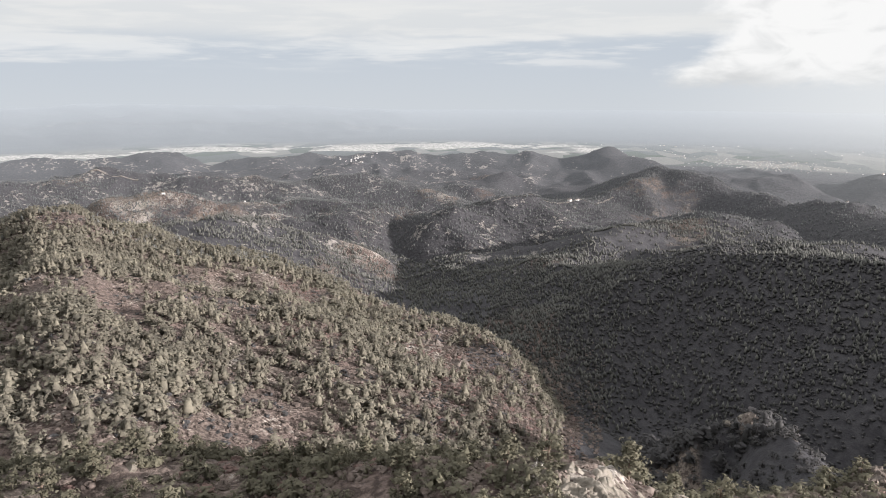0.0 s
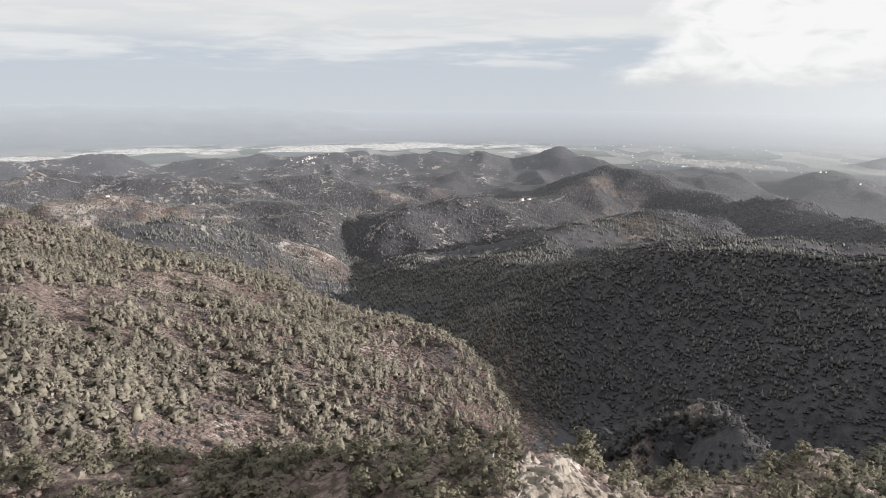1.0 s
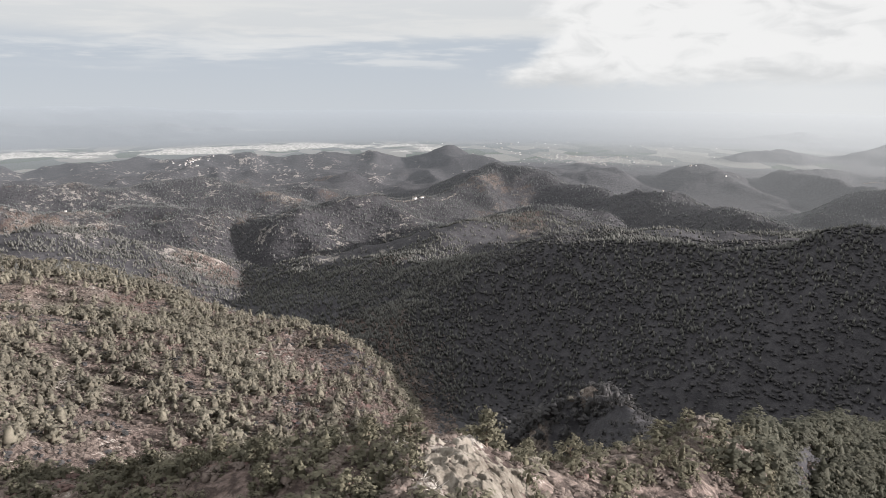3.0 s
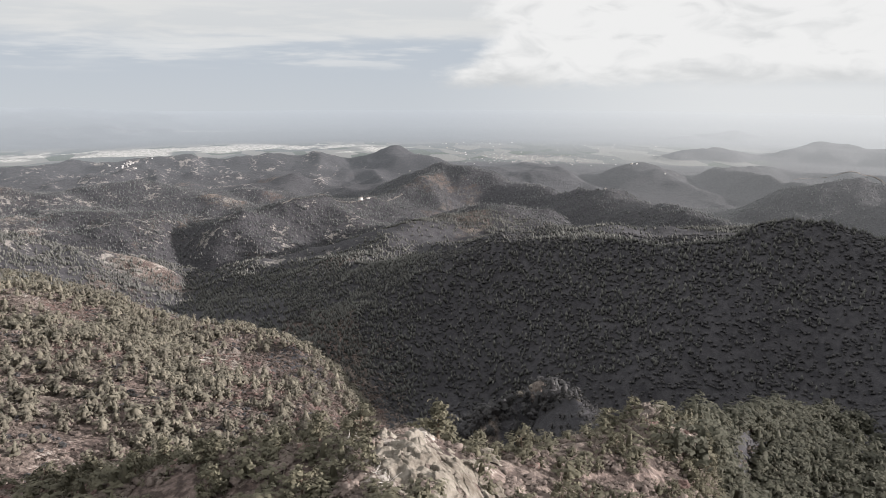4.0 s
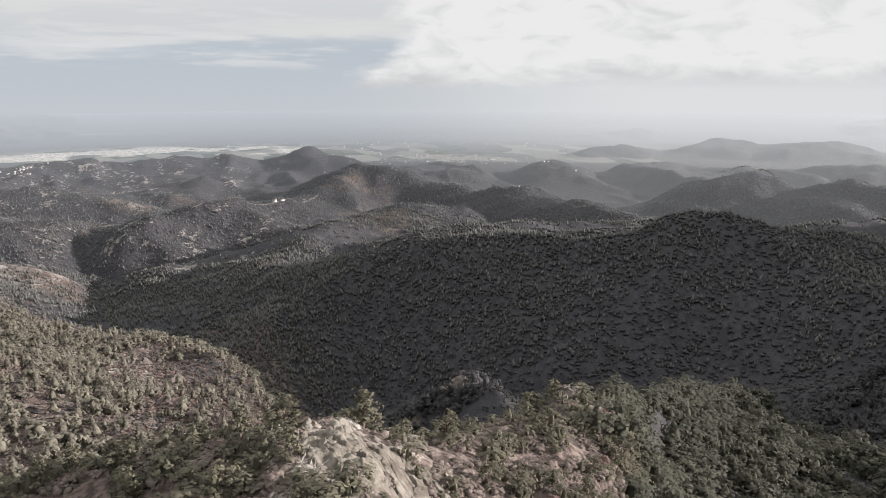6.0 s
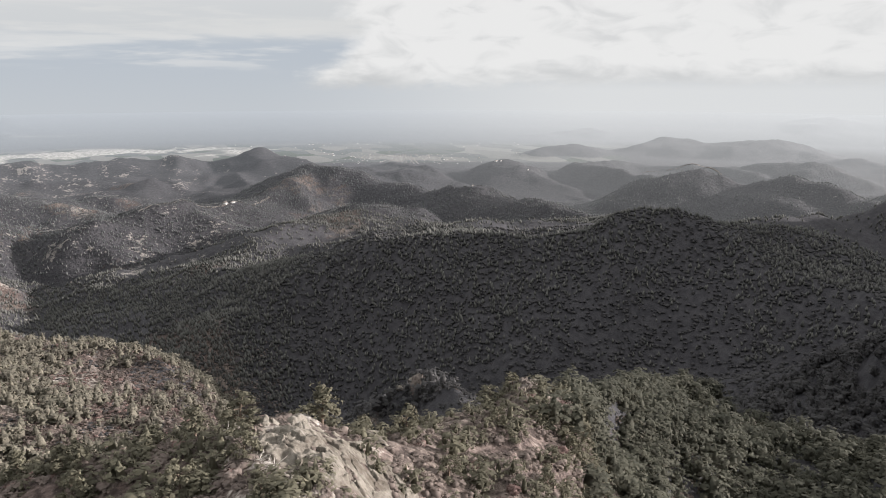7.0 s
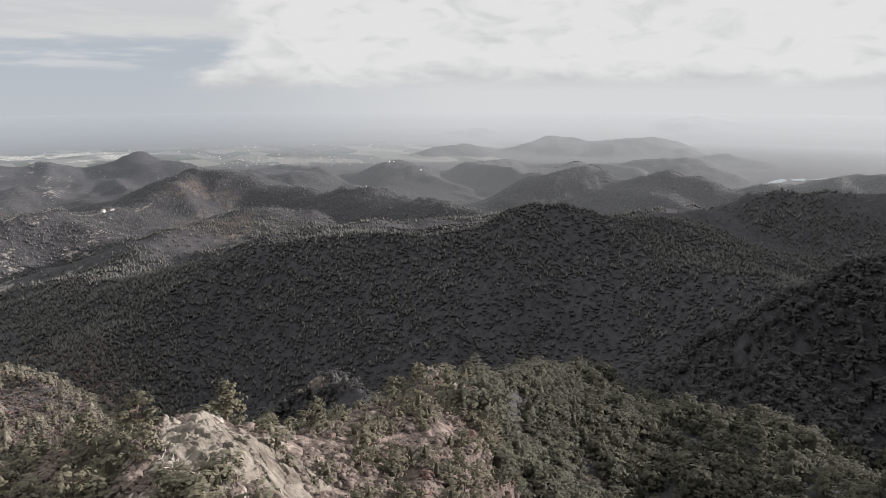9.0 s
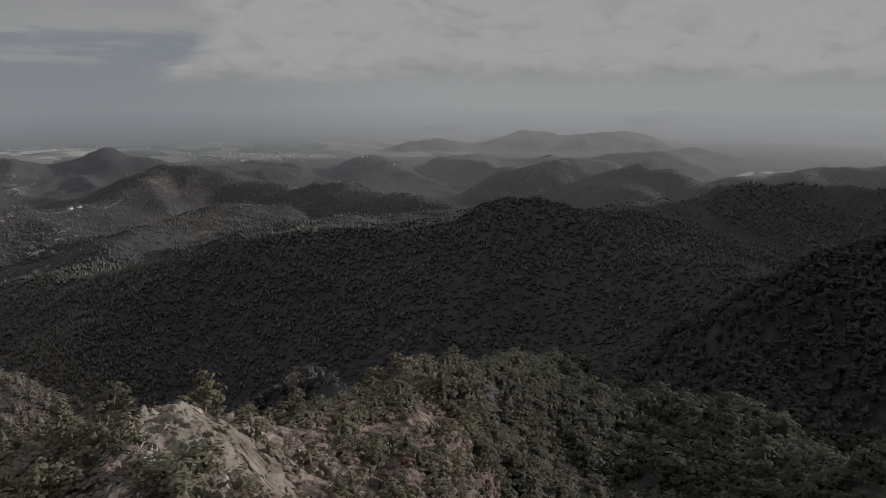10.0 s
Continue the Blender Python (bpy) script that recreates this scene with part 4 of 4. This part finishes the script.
def crag_patch(label, ba, bd, wide, deep, rise, seed, mat, cells=90, block=1.0):
    """A mass of bare rock in steps and cracked blocks, rising out of the slope."""
    cx, cy = bd * math.sin(radians(ba)), bd * math.cos(radians(ba))
    u, v = np.meshgrid(np.linspace(-1, 1, cells), np.linspace(-1, 1, cells))
    ca, sa = math.cos(radians(ba)), math.sin(radians(ba))
    px, py = cx + u * wide * ca + v * deep * sa, cy - u * wide * sa + v * deep * ca
    edge = np.hypot(u, v) + 0.9 * fbm(px, py, 4.0 * block, 3, seed + 1)
    mask = np.clip((0.95 - edge) / 0.5, 0, 1)
    big, gap = blocks(px, py, 2.3 * block, seed)
    small, split = blocks(px + 0.3 * big, py, 0.95 * block, seed + 5)
    h = mask**0.7 * (rise * (0.35 + 0.9 * big) + 0.13 * block * small) - 0.50 * block * gap * mask - 0.14 * block * split * mask
    z = terrain(px, py) + h - 0.2 * block + 0.16 * block * fbm(px, py, 1.1 * block, 4, seed + 6, 0.6)
    z = np.where(mask <= 0, z - 1.2 * block, z)
    i = np.arange(cells * cells).reshape(cells, cells)
    quads = np.stack([i[:-1, :-1], i[:-1, 1:], i[1:, 1:], i[1:, :-1]], -1).reshape(-1, 4)
    return tagged(new("rock_outcrop", link_mesh("rock_outcrop", np.stack([px, py, z], -1).reshape(-1, 3), quads, mat)), label, "rock outcrop", "rock outcrops")


crag_patch("large pale cracked limestone outcrop on the spur", 13.0, 51.5, 4.4, 4.0, 0.42, 811, ROCK, 130, 1.0)
crag_patch("pale broken limestone slope on the spur", 16.4, 48.0, 5.6, 5.6, 0.5, 814, ROCK, 130, 0.8)
crag_patch("pale stony slope with ledges on the spur", 20.2, 50.5, 4.4, 5.0, 0.45, 818, ROCK, 100, 0.6)
crag_patch("low pale rock slab below the outcrop", 17.2, 45.5, 2.6, 3.2, 0.9, 823, ROCK, 60, 0.7)
crag_patch("pale rock ledge on the saddle", 20.2, 61, 2.2, 3.0, 0.9, 829, ROCK, 50, 0.7)
crag_patch("jagged pale rock crest on the wooded spur", 34.6, 88, 2.8, 5.0, 1.0, 837, ROCK_RED, 80, 1.1)
crag_patch("jagged grey rock knob above the dark valley", 26.0, 260, 9, 7, 3.0, 845, ROCK_RED, 80, 2.2)
crag_patch("grey-brown rock face in scrub on the sunlit hill", -0.6, 408, 9, 7, 3.6, 853, ROCK_RED, 80, 2.0)
crag_patch("broken pale rock band in scrub on the sunlit hill", 1.9, 372, 7, 6, 3.0, 861, ROCK_RED, 80, 2.0)
crag_patch("small pale rock band in scrub on the sunlit hill", -6.0, 300, 6, 5, 2.2, 869, ROCK_RED, 70, 1.6)

# bleached dead branches below the outcrop
for ba, bd in ((10.6, 46), (11.6, 44.5), (8.6, 54)):
    px, py = bd * math.sin(radians(ba)), bd * math.cos(radians(ba))
    twigs = []
    for i in range(30):
        a, up = rng.random() * 6.28, 0.15 + 0.6 * rng.random()
        tip = np.array([math.cos(a), math.sin(a), up]) * (0.5 + 0.8 * rng.random())
        mid_ = tip * 0.5 + rng.normal(0, 0.12, 3)
        twigs.append(limb([(0, 0, -0.05), mid_, tip], [0.028, 0.017, 0.007], 4))
    v, f = joined(twigs)
    dead = tagged(new("dead_bush", link_mesh("dead_bush", v, f, DEADWOOD)), "bleached leafless dead bush on bare rock", "dead shrub", "dead bushes")
    dead.matrix_basis = pose(px, py, ground_z(px, py), 0, 0, rng.random() * 360)

# ---- tracks, houses, water ----


def track(name, label, width, *points):
    """A dirt road laid over the ground through places given by bearing and distance."""
    fine = []
    for (a0, d0), (a1, d1) in zip(points, points[1:]):
        for k in range(14):
            t = k / 14
            a, d = radians(a0 + (a1 - a0) * t), d0 + (d1 - d0) * t
            fine.append((d * math.sin(a), d * math.cos(a)))
    fine = np.array(fine)
    fine = fine + np.stack([fbm(fine[:, 0], fine[:, 1], 40, 2, 5), fbm(fine[:, 0], fine[:, 1], 40, 2, 8)], -1) * 8
    way = np.gradient(fine, axis=0)
    side = np.stack([-way[:, 1], way[:, 0]], -1) / (np.linalg.norm(way, axis=1)[:, None] + 1e-6)
    rows = [fine + side * width * o for o in (-0.5, 0.0, 0.5)]
    z = [np.maximum(terrain(r[:, 0], r[:, 1]), terrain(fine[:, 0], fine[:, 1]) - 0.5) + 0.35 for r in rows]
    n = len(fine)
    v = np.concatenate([np.concatenate([r, h[:, None]], 1) for r, h in zip(rows, z)])
    skirt = v.copy()
    skirt[:, 2] -= 3.0
    i = np.arange(n - 1)
    f = np.concatenate([np.stack([i + k * n, i + 1 + k * n, i + 1 + (k + 1) * n, i + (k + 1) * n], 1) for k in (0, 1)])
    edge = np.concatenate([np.stack([i + k * n, i + 1 + k * n, i + 1 + k * n + 3 * n, i + k * n + 3 * n], 1) for k in (0, 2)])
    return tagged(new(name, link_mesh(name, np.concatenate([v, skirt]), np.concatenate([f, edge]), TRACK)), label, "dirt road", kind="structure")


track("road", "pale dirt road on the valley floor", 3.0, (-1.0, 1225), (0.2, 1190), (1.4, 1165), (2.4, 1130))
track("road", "pale dirt road along a low ridge", 4, (-13, 1090), (-9.5, 1150), (-6.5, 1180), (-4.0, 1215))
track("road", "pale dirt road winding up the far shoulder", 4.5, (4.0, 1385), (7.0, 1435), (9.5, 1465), (12.5, 1560), (14.0, 1650))
track("road", "pale dirt road across the bare hill", 5, (-30, 1900), (-27, 1985), (-25.5, 1960), (-23.5, 1930))
track("road", "pale dirt road over the distant ridge", 4, (44.0, 2560), (46.5, 2590), (48.0, 2600), (48.8, 2570), (49.8, 2500))


def house_meshes(w, l, h):
    v = np.array([(sx * w, sy * l, z) for z in (-4.0, h) for sx, sy in ((-1, -1), (1, -1), (1, 1), (-1, 1))], float)
    f = [(0, 1, 5, 4), (1, 2, 6, 5), (2, 3, 7, 6), (3, 0, 4, 7), (4, 5, 6, 7)]
    e = 0.5
    rv = np.array([(-w - e, -l - e, h), (w + e, -l - e, h), (w + e, l + e, h), (-w - e, l + e, h), (0, -l - e, h + w * 0.55), (0, l + e, h + w * 0.55)], float)
    rf = [(0, 4, 5), (0, 5, 3), (1, 2, 5), (1, 5, 4), (0, 1, 4), (2, 3, 5), (0, 3, 2), (0, 2, 1)]
    return link_mesh("wall", v, np.array(f), WALLS), link_mesh("roof", rv, np.array(rf), ROOF)


HOUSES = []
for w, l, h in ((5, 7, 6), (6, 9, 4), (4, 5, 7)):
    root = tagged(new("house"), "small whitewashed house with a tiled roof", "house", "houses of the settlements")
    for nm, mesh in zip(("wall", "roof"), house_meshes(w, l, h)):
        part(nm, mesh, root)
    HOUSES.append(root)


def settle(count, az, dist, lo, hi):
    out = []
    for _ in range(count):
        a, d = radians(rng.normal((az[0] + az[1]) / 2, (az[1] - az[0]) / 4)), rng.uniform(*dist)
        out.append((d * math.sin(a), d * math.cos(a), lo + (hi - lo) * rng.random()))
    return out


homes = settle(34, (-8.2, -5.8), (2560, 2650), 0.25, 0.42) + settle(240, (20.0, 29.5), (2800, 3150), 0.16, 0.34) + settle(60, (8, 36), (3000, 3800), 0.2, 0.5)
homes += [(*spot(32.3, 0, 2398)[:2], 0.55), (*spot(32.7, 0, 2395)[:2], 0.4), (*spot(10.4, 0, 1500)[:2], 0.6), (*spot(11.0, 0, 1515)[:2], 0.45), (*spot(34.9, 0, 2290)[:2], 0.5), (*spot(30.4, 0, 1560)[:2], 0.45), (*spot(-22.0, 0, 1440)[:2], 0.35), (*spot(-16.0, 0, 1500)[:2], 0.4)]
for i, ((px, py, k), pz) in enumerate(zip(homes, terrain(*np.array(homes)[:, :2].T))):
    ob = HOUSES[i] if i < 3 else copy_thing(HOUSES[i % 3], Matrix())
    ob.matrix_basis = pose(px, py, pz, 0, 0, rng.random() * 360) @ Matrix.Diagonal((k, k, k, 1))

# the reservoir between the hills
along, across = np.meshgrid(np.linspace(0, 1, 60), np.linspace(-1, 1, 7))
la, ld = np.radians(61.6 + 4.2 * along), 2455 + 270 * along
shore = (30 + 22 * np.sin(along * 9.0) + 60 * fbm(along * 900, 0 * along, 160, 3, 301)) * np.sqrt(np.clip(along * (1 - along) * 4, 0, 1)) + 2
ld = ld + across * np.abs(shore) + 40 * np.sin(along * 5.0)
lake = np.stack([ld * np.sin(la), ld * np.cos(la), np.full(la.shape, EYE - 324.0)], -1).reshape(-1, 3)
ii = np.arange(60 * 7).reshape(7, 60)
lake_faces = np.stack([ii[:-1, :-1], ii[:-1, 1:], ii[1:, 1:], ii[1:, :-1]], -1).reshape(-1, 4)[:, ::-1]
tagged(new("water", link_mesh("water", lake, lake_faces, WATER, True)), "bright still reservoir water between the hills", "reservoir", kind="structure")
